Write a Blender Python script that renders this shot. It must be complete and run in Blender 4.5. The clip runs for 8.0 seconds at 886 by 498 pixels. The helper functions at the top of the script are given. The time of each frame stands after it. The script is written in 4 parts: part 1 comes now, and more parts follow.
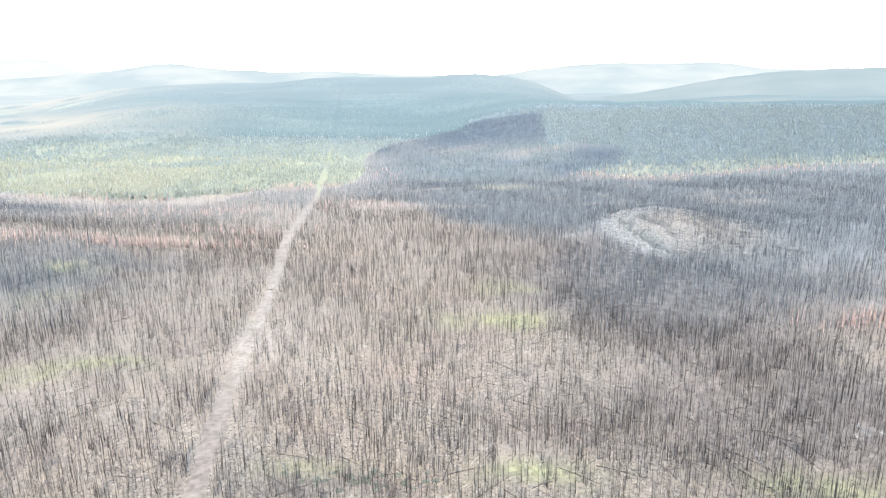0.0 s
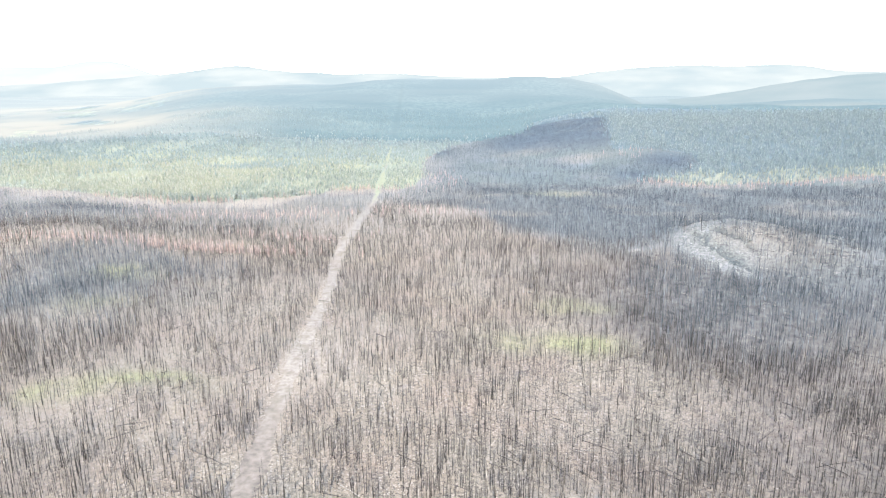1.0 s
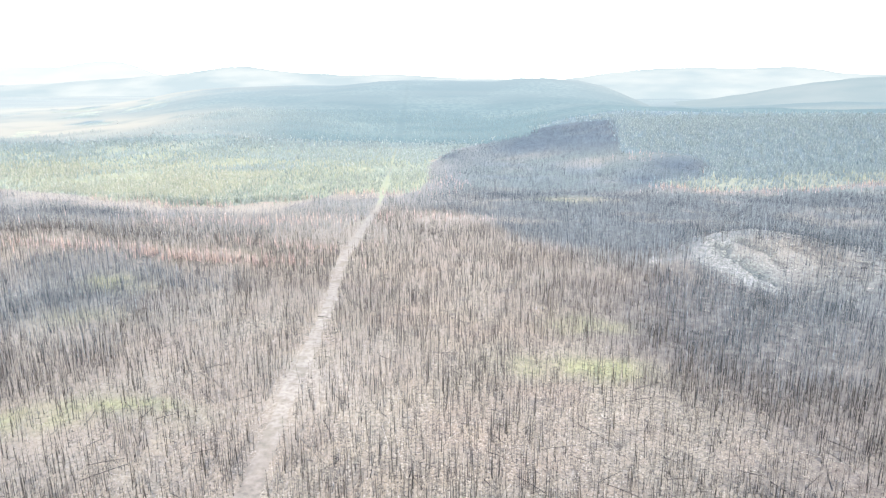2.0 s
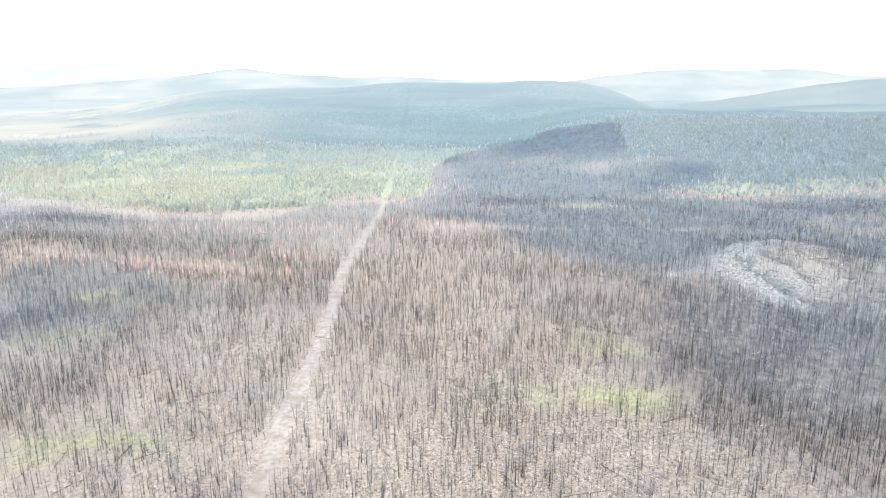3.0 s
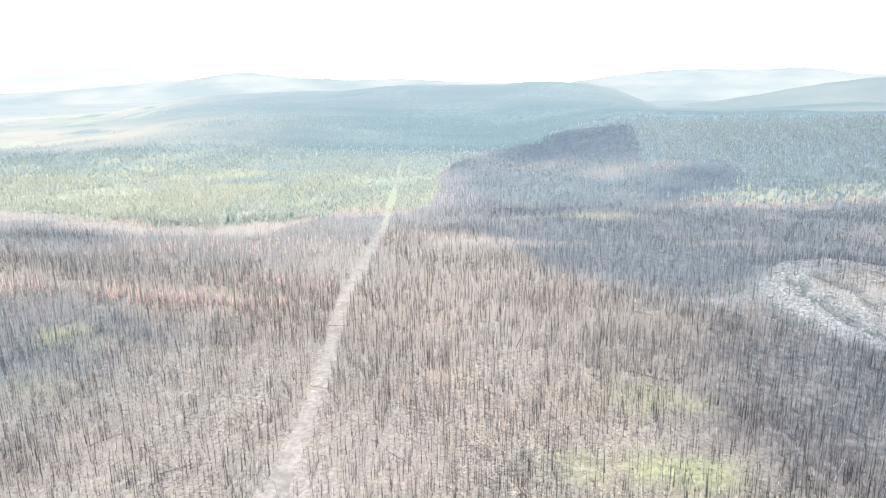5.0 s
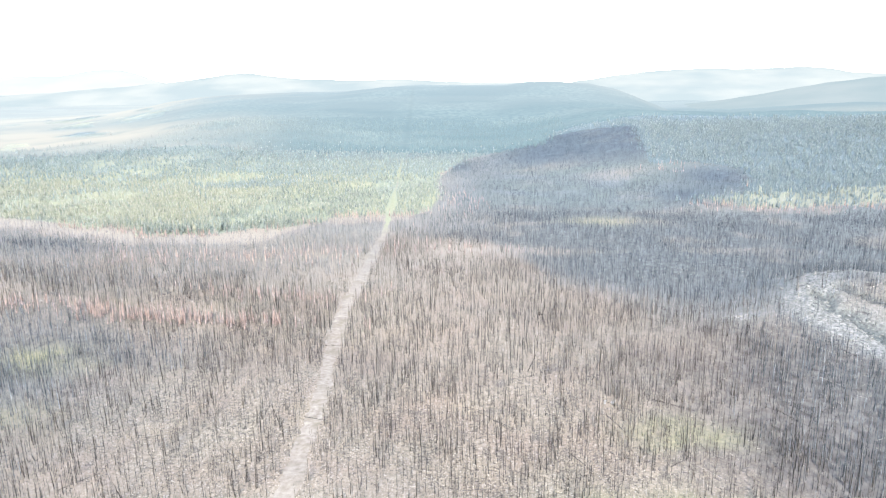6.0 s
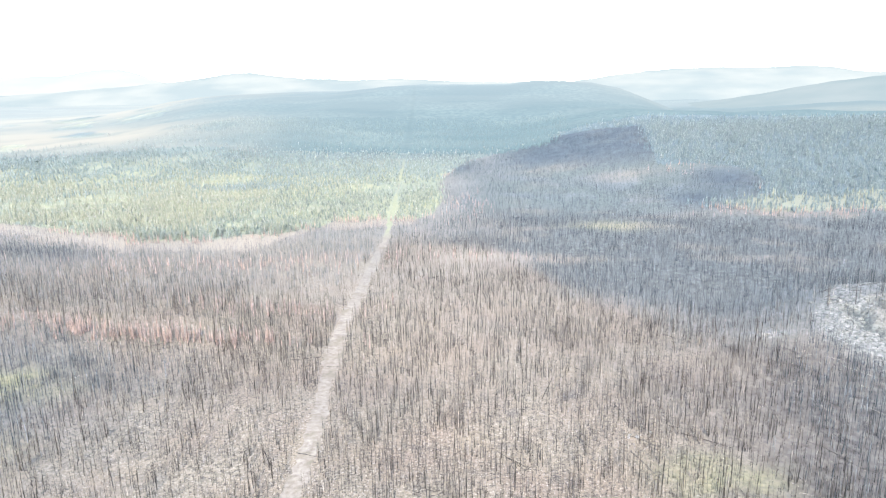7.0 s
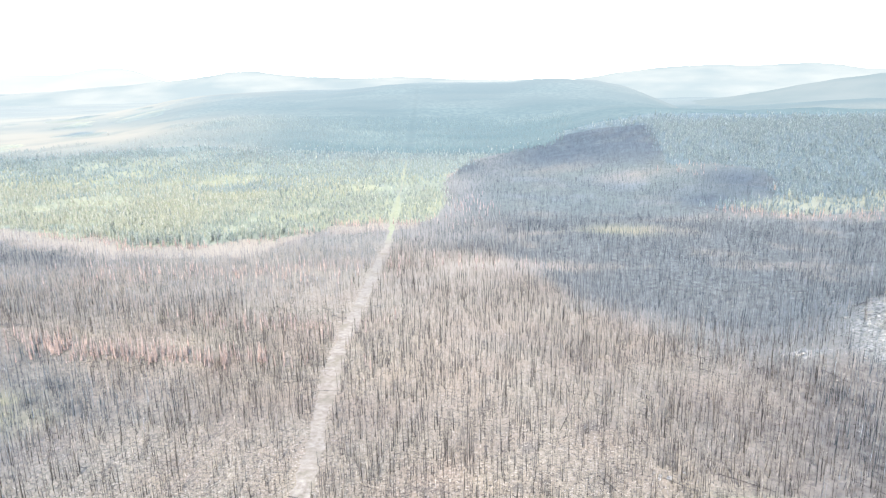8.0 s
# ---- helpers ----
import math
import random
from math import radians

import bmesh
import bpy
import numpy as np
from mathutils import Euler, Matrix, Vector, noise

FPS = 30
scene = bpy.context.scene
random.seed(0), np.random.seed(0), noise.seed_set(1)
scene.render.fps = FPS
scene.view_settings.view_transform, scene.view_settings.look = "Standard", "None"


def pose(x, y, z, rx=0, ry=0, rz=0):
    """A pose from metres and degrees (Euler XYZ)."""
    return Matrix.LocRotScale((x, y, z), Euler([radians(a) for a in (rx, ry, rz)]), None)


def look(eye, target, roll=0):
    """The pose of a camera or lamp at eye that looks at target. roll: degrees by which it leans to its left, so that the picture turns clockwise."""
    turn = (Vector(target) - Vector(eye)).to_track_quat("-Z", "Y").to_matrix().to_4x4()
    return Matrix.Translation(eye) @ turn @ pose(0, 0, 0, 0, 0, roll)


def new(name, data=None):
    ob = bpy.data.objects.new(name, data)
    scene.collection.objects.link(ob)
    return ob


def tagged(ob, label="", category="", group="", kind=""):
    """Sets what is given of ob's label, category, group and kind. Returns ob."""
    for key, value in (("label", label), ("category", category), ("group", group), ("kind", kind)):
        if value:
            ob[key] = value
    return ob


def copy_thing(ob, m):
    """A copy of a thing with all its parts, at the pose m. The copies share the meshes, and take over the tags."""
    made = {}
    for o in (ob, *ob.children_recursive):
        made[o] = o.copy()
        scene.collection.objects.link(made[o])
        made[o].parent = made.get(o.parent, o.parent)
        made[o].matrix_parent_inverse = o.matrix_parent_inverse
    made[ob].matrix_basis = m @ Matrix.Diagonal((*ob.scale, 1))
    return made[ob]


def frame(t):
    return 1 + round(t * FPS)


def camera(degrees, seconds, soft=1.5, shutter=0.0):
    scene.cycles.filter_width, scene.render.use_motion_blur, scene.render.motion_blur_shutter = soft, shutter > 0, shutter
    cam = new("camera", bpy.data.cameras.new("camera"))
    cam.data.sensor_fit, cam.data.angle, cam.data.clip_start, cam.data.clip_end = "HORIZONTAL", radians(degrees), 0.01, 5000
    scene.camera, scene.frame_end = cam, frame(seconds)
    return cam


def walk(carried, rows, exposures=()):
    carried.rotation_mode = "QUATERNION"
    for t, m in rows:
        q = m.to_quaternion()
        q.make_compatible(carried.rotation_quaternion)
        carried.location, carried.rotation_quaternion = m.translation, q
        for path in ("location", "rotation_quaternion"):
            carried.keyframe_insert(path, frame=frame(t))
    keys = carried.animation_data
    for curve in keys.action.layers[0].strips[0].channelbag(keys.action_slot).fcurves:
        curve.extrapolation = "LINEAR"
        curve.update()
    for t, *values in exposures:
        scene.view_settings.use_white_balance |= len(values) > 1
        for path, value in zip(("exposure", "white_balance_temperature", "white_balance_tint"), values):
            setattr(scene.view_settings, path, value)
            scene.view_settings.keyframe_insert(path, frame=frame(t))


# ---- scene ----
# Camera: a drone on a straight, level run some eighty metres over a burned forest.
cam = camera(65.9, 8.0, soft=1.25)
ROWS = [
    (0.0, 0.07, 0.05, 80.05, 0.27, -14.36, -0.6),
    (0.1, -0.09, 1.66, 80.06, 0.90, -14.33, -0.5),
    (0.2, -0.25, 3.28, 80.07, 3.93, -14.30, -0.5),
    (0.3, -0.41, 4.89, 80.08, 4.51, -14.27, -0.4),
    (0.4, -0.57, 6.51, 80.09, 4.95, -14.24, -0.4),
    (0.5, -0.73, 8.13, 80.10, 5.00, -14.21, -0.3),
    (1.0, -1.78, 16.13, 80.18, 5.15, -14.15, -0.5),
    (1.5, -3.12, 24.22, 80.22, 5.35, -14.12, -0.4),
    (3.0, -7.75, 48.59, 80.78, 5.65, -13.89, -0.3),
    (3.5, -9.44, 57.03, 80.90, 5.70, -13.85, -0.4),
    (4.0, -11.05, 65.21, 81.04, 5.79, -13.77, -0.5),
    (4.5, -12.71, 73.55, 81.20, 5.91, -13.76, -0.7),
    (6.0, -17.55, 98.33, 81.91, 5.97, -13.71, -1.0),
    (6.5, -18.94, 106.65, 82.06, 6.00, -13.77, -1.1),
    (7.0, -20.40, 115.35, 82.19, 6.12, -13.76, -1.1),
    (7.5, -21.88, 123.83, 82.32, 6.18, -13.97, -1.2),
    (8.0, -23.40, 132.51, 82.42, 6.33, -13.92, -1.2),
]


def heading(x, y, z, yaw, pitch, roll):
    a, b = radians(yaw), radians(pitch)
    eye = Vector((x, y, z))
    return look(eye, eye + Vector((-math.sin(a) * math.cos(b), math.cos(a) * math.cos(b), math.sin(b))), roll)


EXPOSURE = 3.03
walk(cam, [(r[0], heading(*r[1:])) for r in ROWS], [(0.0, EXPOSURE, 6600, 10), (8.0, EXPOSURE, 6600, 10)])

# ---- sky and sun ----
SUN_HEIGHT, SUN_AZIMUTH = 36.0, 175.0     # degrees; azimuth from the +y direction, towards +x
world = bpy.data.worlds.new("sky")
scene.world = world
world.use_nodes = True
wn = world.node_tree
sky = wn.nodes.new("ShaderNodeTexSky")
sky.sky_type = "NISHITA"
sky.sun_disc = False
sky.sun_elevation = radians(SUN_HEIGHT)
sky.sun_rotation = radians(SUN_AZIMUTH)
sky.air_density, sky.dust_density = 1.0, 0.8
wn.nodes["Background"].inputs["Strength"].default_value = 0.15
wn.links.new(sky.outputs["Color"], wn.nodes["Background"].inputs["Color"])
sun_data = bpy.data.lights.new("sun", "SUN")
sun_data.energy, sun_data.angle, sun_data.color = 2.7, radians(6.0), (1.0, 0.95, 0.89)
sun = new("sun", sun_data)
a, b = radians(SUN_AZIMUTH), radians(SUN_HEIGHT)
sun.matrix_world = look(Vector((math.sin(a) * math.cos(b), math.cos(a) * math.cos(b), math.sin(b))) * 300, (0, 0, 0))

# ---- numeric helpers ----


def S(v, lo, hi):
    u = np.clip((v - lo) / (hi - lo), 0, 1)
    return u * u * (3 - 2 * u)


def bump(x, y, cx, cy, sx, sy):
    return np.exp(-((x - cx) / sx) ** 2 - ((y - cy) / sy) ** 2)


LATTICE = np.random.default_rng(3).random((256, 256))


def vnoise(x, y, size, seed=0):
    u, v = np.asarray(x) / size + seed * 17.3, np.asarray(y) / size + seed * 41.7
    i, j = np.floor(u).astype(int), np.floor(v).astype(int)
    fu, fv = u - i, v - j
    fu, fv = fu * fu * (3 - 2 * fu), fv * fv * (3 - 2 * fv)
    g = lambda p, q: LATTICE[p % 256, q % 256]
    return (g(i, j) * (1 - fu) + g(i + 1, j) * fu) * (1 - fv) + (g(i, j + 1) * (1 - fu) + g(i + 1, j + 1) * fu) * fv


def fbm(x, y, size, seed=0):
    return 0.55 * vnoise(x, y, size, seed) + 0.3 * vnoise(x, y, size / 2.3, seed + 1) + 0.15 * vnoise(x, y, size / 5.1, seed + 2)


# Crest of the broad wooded hill beyond the flats.
HILL_X = (-2100, -1250, -1062, -993, -909, -827, -665, -506, -428, -350, -273, -47, 27, 100, 173, 246, 300, 380, 520)
HILL_Z = (-20, 0, 24, 38, 49, 54, 58, 57, 63, 70, 72, 69, 76, 74, 67, 52, 28, -8, -38)


# The brow of the near rise, behind which the land falls away, and the line where its brown floor turns grey.
BROW_X, BROW_Y = (-80, -55, -38, -25, -15, 0, 29, 49, 60, 85), (383, 395, 408, 412, 408, 395, 368, 350, 347, 383)
TURN_X = (-420, -250, -160, -89, -61, -32, -15, 0, 29, 49, 60, 80, 130, 250)
TURN_Y = (430, 440, 478, 502, 512, 492, 447, 401, 362, 341, 331, 315, 275, 235)


def beyond(x, y):
    """From 0 on the near rise to 1 past the line where the floor turns grey."""
    w = (fbm(x, y, 20, 27) - 0.5) * 44
    return S(y + w - np.interp(x, TURN_X, TURN_Y), -42 - 8 * S(-x, 100, 160) - 45 * S(x, 15, 70), 48 + 8 * S(-x, 100, 160) + 18 * S(x, 70, 130))


def height(x, y):
    """The lie of the land."""
    near = 1 - 0.6 * S(y, 600, 900)
    z = (1.2 * np.sin(x * 0.031 + 1.0) * np.sin(y * 0.027) + 0.6 * np.sin(x * 0.07 + y * 0.05)) * near
    z = z + (fbm(x, y, 26, 5) - 0.5) * 1.6 * near
    z = z - 4.5 * S(y - np.interp(x, BROW_X, BROW_Y), -46, 46) - 4 * S(y, 400, 500) - 6 * S(y, 500, 640) - 3 * S(y, 640, 830)
    z = z + 8 * bump(x, y, -225, 325, 70, 50)
    z = z + 11 * bump(x, y, 109, 350, np.where(x < 109, 33, 48), 32)
    right = S(x, -80, 180)
    z = z + 9 * S(y, 540, 690) * S(x, 40, 160) + (38 - 9 * S(x, 40, 160)) * S(y, 700, 1000) * right
    z = z + (1 * S(x, 90, 180) + 4 * S(x, 200, 500)) * S(y, 930, 1150) - (56 + 4 * S(x, 200, 500)) * S(y, 1100 + 130 * S(x, 240, 480), 1600) * right
    z = z + 30 * S(y, 1450, 2300) * (1 - S(y, 2500, 3000)) * S(x, 480, 1200)
    z = z + 24 * bump(x, y, -520, 1200, 260, 200) * (1 - 0.8 * S(-x, 500, 700))
    z = z + (np.interp(x + 0.6 * S(-x, 300, 900) * np.clip(y - 2000, -800, 0), HILL_X, HILL_Z) + 18 + 20 * right) * S(y, 960, 1950) * (1 - S(y, 2250, 2900))
    return z + (fbm(x, y, 190, 9) - 0.5) * 8 * S(y, 800, 1500) * (1 - 0.5 * S(y, 1500, 1900))


def floor_height(x, y):
    """The land with the broken relief of its rock."""
    return height(x, y) + np.clip(outcrop(x, y), 0, 1) * (fbm(x, y, 7, 91) - 0.4) * 1.7 - 2.8 * crevice(x, y)


TRAIL_Y = (-80, 124, 158, 196, 222, 253, 270, 312, 334, 377, 405, 428, 457, 480, 517, 601, 705, 823, 1008, 1183, 1468, 2060)
TRAIL_X = (-21, -50.5, -56, -61.3, -63.8, -67.6, -70, -76.8, -80, -83, -85.5, -88.3, -92, -95, -98, -110, -124, -140, -165, -186, -220, -294)


def trail_x(y):
    return np.interp(y, TRAIL_Y, TRAIL_X)


BURN_EDGE = [(-900, -300), (-900, 600), (-448, 584), (-374, 550), (-325, 540), (-287, 528), (-246, 510), (-195, 513), (-161, 516),
             (-148, 545), (-146, 590), (-112, 594), (-83, 589), (-75, 640), (-93, 765), (-98, 856), (-83, 985), (-50, 1040),
             (4, 1090), (43, 1100), (93, 1076), (143, 1045), (126, 883), (121, 816), (179, 799), (199, 781), (191, 719),
             (170, 655), (131, 634), (121, 617), (160, 607), (227, 621), (420, 660), (900, 720), (900, -300)]


def burned(x, y):
    """True inside the burn, whose border wanders."""
    k = 46 - 40 * S(y, 560, 720)
    px = x + (fbm(x, y, 60, 21) - 0.5) * k
    py = y + (fbm(x, y, 55, 31) - 0.5) * k
    inside = np.zeros(np.shape(px), bool)
    for (x1, y1), (x2, y2) in zip(BURN_EDGE, BURN_EDGE[1:] + BURN_EDGE[:1]):
        if y1 != y2:
            inside ^= ((y1 > py) != (y2 > py)) & (px < (x2 - x1) * (py - y1) / (y2 - y1) + x1)
    return inside


def scorched(x, y):
    """Bands where the needles are still on the trees, dead and rust-coloured."""
    w = (fbm(x, y, 40, 41) - 0.5) * 20
    v = 0.75 * bump(x, y + 0.6 * w, -135, 318, 38, 5) + 0.33 * bump(x, y + 0.6 * w, -205, 313, 30, 5) + 0.3 * bump(x, y + w, -108, 350, 26, 6)
    v = v + 0.15 * bump(x, y + w, -160, 433, 60, 14) + 0.06 * bump(x, y + w, -66, 458, 45, 16)
    v = v + 0.9 * bump(x, y + w, 138, 208, 16, 5) + 0.1 * bump(x, y, 190, 600, 60, 10) + 0.12 * bump(x, y, 300, 625, 80, 12)
    v = v + 0.06 * bump(x, y, 128, 800, 14, 14) + 0.06 * bump(x, y, 145, 770, 18, 10) + 0.1 * bump(x, y, 5, 890, 36, 16) + 0.3 * bump(x, y, 196, 680, 12, 8) + 0.3 * bump(x, y, 150, 612, 34, 5) + 0.25 * bump(x, y, -128, 590, 26, 22) + 0.06 * bump(x, y, -60, 640, 20, 50)
    return v


def grassy(x, y):
    """Patches of fresh yellow-green growth inside the burn."""
    w = (fbm(x, y, 22, 51) - 0.5) * 20
    v = 0.75 * bump(x, y + 0.7 * w, 26, 218, 10, 6) + 0.55 * bump(x, y + 0.8 * w, 8, 218, 14, 6) + 0.8 * bump(x, y + 0.6 * w, -97, 177, 14, 6) + 0.7 * bump(x, y + 0.6 * w, -120, 174, 12, 5) + 0.8 * bump(x, y + w, 18, 124, 12, 7)
    v = v + 0.6 * bump(x, y + w, 76, 122, 18, 5) + 0.6 * bump(x + w, y, -157, 279, 12, 8) + 0.55 * bump(x, y + w, 21, 251, 14, 6)
    v = v * (0.3 + 0.9 * S(fbm(x, y, 8, 53), 0.3, 0.65))
    return v + 0.5 * bump(x, y + w, 40, 558, 26, 17) + 0.5 * bump(x, y + w, -30, 128, 10, 5) + 0.3 * bump(x, y + w, -150, 240, 16, 9)


def glades(x, y):
    """Small bright openings among the living trees of the flats."""
    w = (fbm(x, y, 30, 37) - 0.5) * 24
    v = 0.9 * bump(x, y + w, -268, 830, 30, 7) + 0.9 * bump(x, y + w, -252, 652, 20, 7) + 0.9 * bump(x, y + w, -170, 648, 26, 7) + 0.6 * bump(x, y + w, -480, 712, 55, 22)
    v = v + 0.6 * bump(x, y + w, -340, 606, 34, 9) + 0.5 * bump(x, y + w, -345, 708, 34, 11) + 0.6 * bump(x, y + w, -480, 975, 60, 20) + 0.6 * bump(x, y + w, -420, 640, 34, 9)
    return np.clip(v, 0, 1)


ROCK_BAND = [(114, 367), (98, 361), (87, 349), (85, 335), (92, 317), (99, 298)]


def to_line(px, py, line):
    """The squared distance to a bent line."""
    near = np.full(np.shape(px), 1e6)
    for (x1, y1), (x2, y2) in zip(line, line[1:]):
        ux, uy = x2 - x1, y2 - y1
        k = np.clip(((px - x1) * ux + (py - y1) * uy) / (ux * ux + uy * uy), 0, 1)
        near = np.minimum(near, (px - x1 - k * ux) ** 2 + (py - y1 - k * uy) ** 2)
    return near


def crevice(x, y):
    """Clefts that run down through the rock, coloured dark for their shade."""
    px, py = x + (fbm(x, y, 6, 65) - 0.5) * 7, y + (fbm(x, y, 6, 67) - 0.5) * 7
    v = np.exp(-to_line(px, py, [(90, 343), (93, 331), (96, 320), (101, 306)]) / 5) + 0.8 * np.exp(-to_line(px, py, [(97, 319), (103, 305)]) / 16)
    return np.clip(v + 0.7 * np.exp(-to_line(px, py, [(99, 347), (106, 336), (111, 322)]) / 2.5), 0, 1)


def outcrop(x, y):
    """Bare rock: a band curving round the knoll, and a few ledges."""
    px, py = x + (fbm(x, y, 14, 61) - 0.5) * 12, y + (fbm(x, y, 14, 63) - 0.5) * 12
    near = to_line(px, py, ROCK_BAND)
    v = 1.1 * np.exp(-near / 70) + 0.45 * np.exp(-((px - 103) / 26) ** 2 - ((py - 318) / 16) ** 2)
    return v + 0.12 * bump(px, py, 118, 336, 34, 26) + 1.1 * bump(x, y, 61, 333, 8, 3.5) + 0.5 * bump(px, y, 94, 139, 6, 3)


# Darker, denser stands fitted to tones in the camera's view: place, reach and strength.
DARK_STANDS = [(-171, 246, 30, 32, 0.9), (-128, 178, 24, 22, 0.7), (-104, 134, 24, 22, 1.0), (-185, 297, 26, 20, 0.7), (127, 274, 36, 36, 1.1), (75, 272, 34, 32, 0.8), (50, 372, 32, 20, 0.8), (45, 235, 26, 18, 0.3), (90, 192, 26, 24, 0.6),
       (76, 148, 24, 18, 0.6), (2, 142, 14, 9, 0.5), (70, 318, 18, 14, 0.35), (82, 257, 24, 18, 0.8), (75, 228, 24, 16, 0.6), (56, 209, 22, 14, 0.45), (60, 412, 60, 20, 0.6), (-130, 300, 50, 16, 0.4), (-30, 119, 26, 7, 1.0), (84, 116, 26, 8, 1.0), (-320, 420, 70, 60, 0.7)]


def dark_stands(x, y):
    w = (fbm(x, y, 18, 47) - 0.5) * 24
    return sum(k * bump(x + w, y + w, cx, cy, sx, sy) for cx, cy, sx, sy, k in DARK_STANDS)


def charred(x, y):
    """Patches of blacker floor and trunks, placed to fit the camera's view."""
    w = (fbm(x, y, 45, 83) - 0.5) * 50
    v = 1.0 * bump(x, y + w, -20, 505, 60, 18) + bump(x, y + w, 60, 505, 60, 24) + 1.1 * bump(x, y + w, 190, 560, 120, 26) + 0.7 * bump(x, y + w, 120, 480, 120, 40)
    v = v + 0.4 * bump(x, y + w, 60, 425, 70, 22) + 0.5 * bump(x, y + w, -290, 462, 80, 18) + 0.8 * bump(x, y + w, -135, 286, 75, 20)
    v = v + 0.8 * bump(x + 0.6 * w, y, 80, 262, 46, 42) + 0.6 * bump(x + w, y, 92, 215, 30, 40) + bump(x, y + 0.5 * w, 96, 140, 42, 34)
    v = v + 0.25 * bump(x, y, -26, 124, 30, 9) + 0.6 * bump(x, y, -135, 205, 24, 20) + 0.7 * bump(x, y, -165, 250, 30, 18)
    v = v + 0.75 * bump(x + 0.4 * w, y, 195, 350, 48, 60) + 0.4 * bump(x + 0.4 * w, y, 58, 158, 42, 28) + 0.15 * bump(x + 0.4 * w, y, 42, 252, 42, 34) + 0.6 * bump(x, y, 126, 332, 32, 26) + 0.5 * bump(x, y + 0.4 * w, 140, 405, 50, 26) + 0.35 * S(x, 50, 85) * S(y, 190, 230) * (1 - S(y, 320, 380))
    v = v + (0.45 * bump(x, y, -35, 565, 55, 70) + (0.95 * S(y, 340, 420) * S(x + 30 * S(y, 600, 680), -70, -10) * (1 - 0.3 * S(y, 600, 700)))) * beyond(x, y)
    v = v * (0.38 + 1.0 * fbm(x, y, 24, 85))
    return np.clip(v + 0.55 * dark_stands(x, y) + blackened(x, y), 0, 1)


def blackened(x, y):
    """Far stands burned to black, on the crown and the foot of the slope."""
    w = (fbm(x, y, 40, 89) - 0.5) * 30
    top = 0.85 * S(y + 0.5 * x + 1.4 * w, 835, 965) * S(x, -55, 10) * S(y, 800, 850)
    v = 1.1 * top + 0.8 * bump(x, y + w, -85, 915, 20, 60) + 0.9 * bump(x, y, 120, 650, 24, 30) + 1.1 * bump(x, y, 172, 725, 30, 62)
    return np.clip(v, 0, 1) * S(y, 600, 650)


def thinned(x, y):
    """Open, paler ground with few trunks left."""
    w = (fbm(x, y, 30, 95) - 0.5) * 40
    v = 0.75 * bump(x + w, y, -150, 402, 55, 34) + 0.6 * bump(x + w, y, -55, 420, 40, 34) + bump(x, y + 0.4 * w, 44, 558, 32, 17)
    v = v + 0.4 * bump(x + w, y, 90, 600, 60, 10) + 0.5 * bump(x, y, 85, 792, 34, 20) + 0.3 * bump(x, y, 20, 860, 40, 20) + 0.35 * bump(x + w, y, -50, 560, 40, 55) + 0.6 * bump(x + w, y, -35, 455, 36, 22)
    v = v + 0.5 * S(fbm(x, 1.3 * y, 36, 99), 0.54, 0.72) * S(y, 390, 450) * (1 - 0.7 * S(y, 560, 700)) * S(x, -70, 0)
    return np.clip(v * (0.3 + 1.3 * fbm(x, y, 13, 97)), 0, 1)


def density(x, y):
    """Standing dead trunks to the square metre."""
    n = fbm(x, y, 70, 71)
    d = 0.27 + 0.28 * S(n, 0.3, 0.72)
    d = d + 0.1 * bump(x, y, 82, 240, 38, 60) + 0.1 * bump(x, y, -270, 440, 110, 50) + charred(x, y) * (0.1 + 0.13 * S(y, 320, 400)) + 0.2 * dark_stands(x, y)
    d = d + 0.08 * bump(x, y, -150, 285, 40, 20) + 0.06 * bump(x, y, -112, 236, 26, 16) + 0.12 * (1 - S(y, 140, 215)) + 0.25 * bump(x, y, 140, 338, 24, 24) - 0.15 * bump(x, y, 36, 275, 32, 50) + 0.25 * bump(x, y, 98, 145, 42, 45) + 0.15 * bump(x, y, -135, 205, 26, 20)
    d = d * (1 - 0.08 * S(y, 440, 500)) * (1 - 0.6 * thinned(x, y)) * (1 - 0.15 * bump(x, y, -110, 165, 38, 34)) * (1 - 0.85 * np.clip(outcrop(x, y) * 1.2 - 0.08, 0, 1)) 
    d = d * (0.65 + 0.7 * S(fbm(x, y, 17, 81), 0.25, 0.7)) * (1 - 0.6 * np.clip(grassy(x, y), 0, 1))
    return d * S(np.abs(x - trail_x(y)), 1.8, 3.8)


def place(region, dmax, seed):
    """Scattered points over a rectangle, dmax to the square metre."""
    x0, y0, x1, y1 = region
    r = np.random.default_rng(seed)
    n = int((x1 - x0) * (y1 - y0) * dmax)
    return r.uniform(x0, x1, n), r.uniform(y0, y1, n), r


def in_sector(x, y, margin=30):
    return np.abs(x + 8) < 0.74 * (y + 20) + margin


# ---- materials ----
def material(name, rough=0.9, spec=0.2):
    m = bpy.data.materials.new(name)
    m.use_nodes = True
    n = m.node_tree
    bsdf = n.nodes["Principled BSDF"]
    bsdf.inputs["Roughness"].default_value = rough
    bsdf.inputs["Specular IOR Level"].default_value = spec
    return m, n, bsdf


def mixed(n, fac, c1, c2):
    mix = n.nodes.new("ShaderNodeMix")
    mix.data_type = "RGBA"
    for socket, v in ((mix.inputs[0], fac), (mix.inputs[6], c1), (mix.inputs[7], c2)):
        if isinstance(v, (int, float)):
            socket.default_value = v
        elif isinstance(v, tuple):
            socket.default_value = (*v, 1)
        else:
            n.links.new(v, socket)
    return mix.outputs[2]


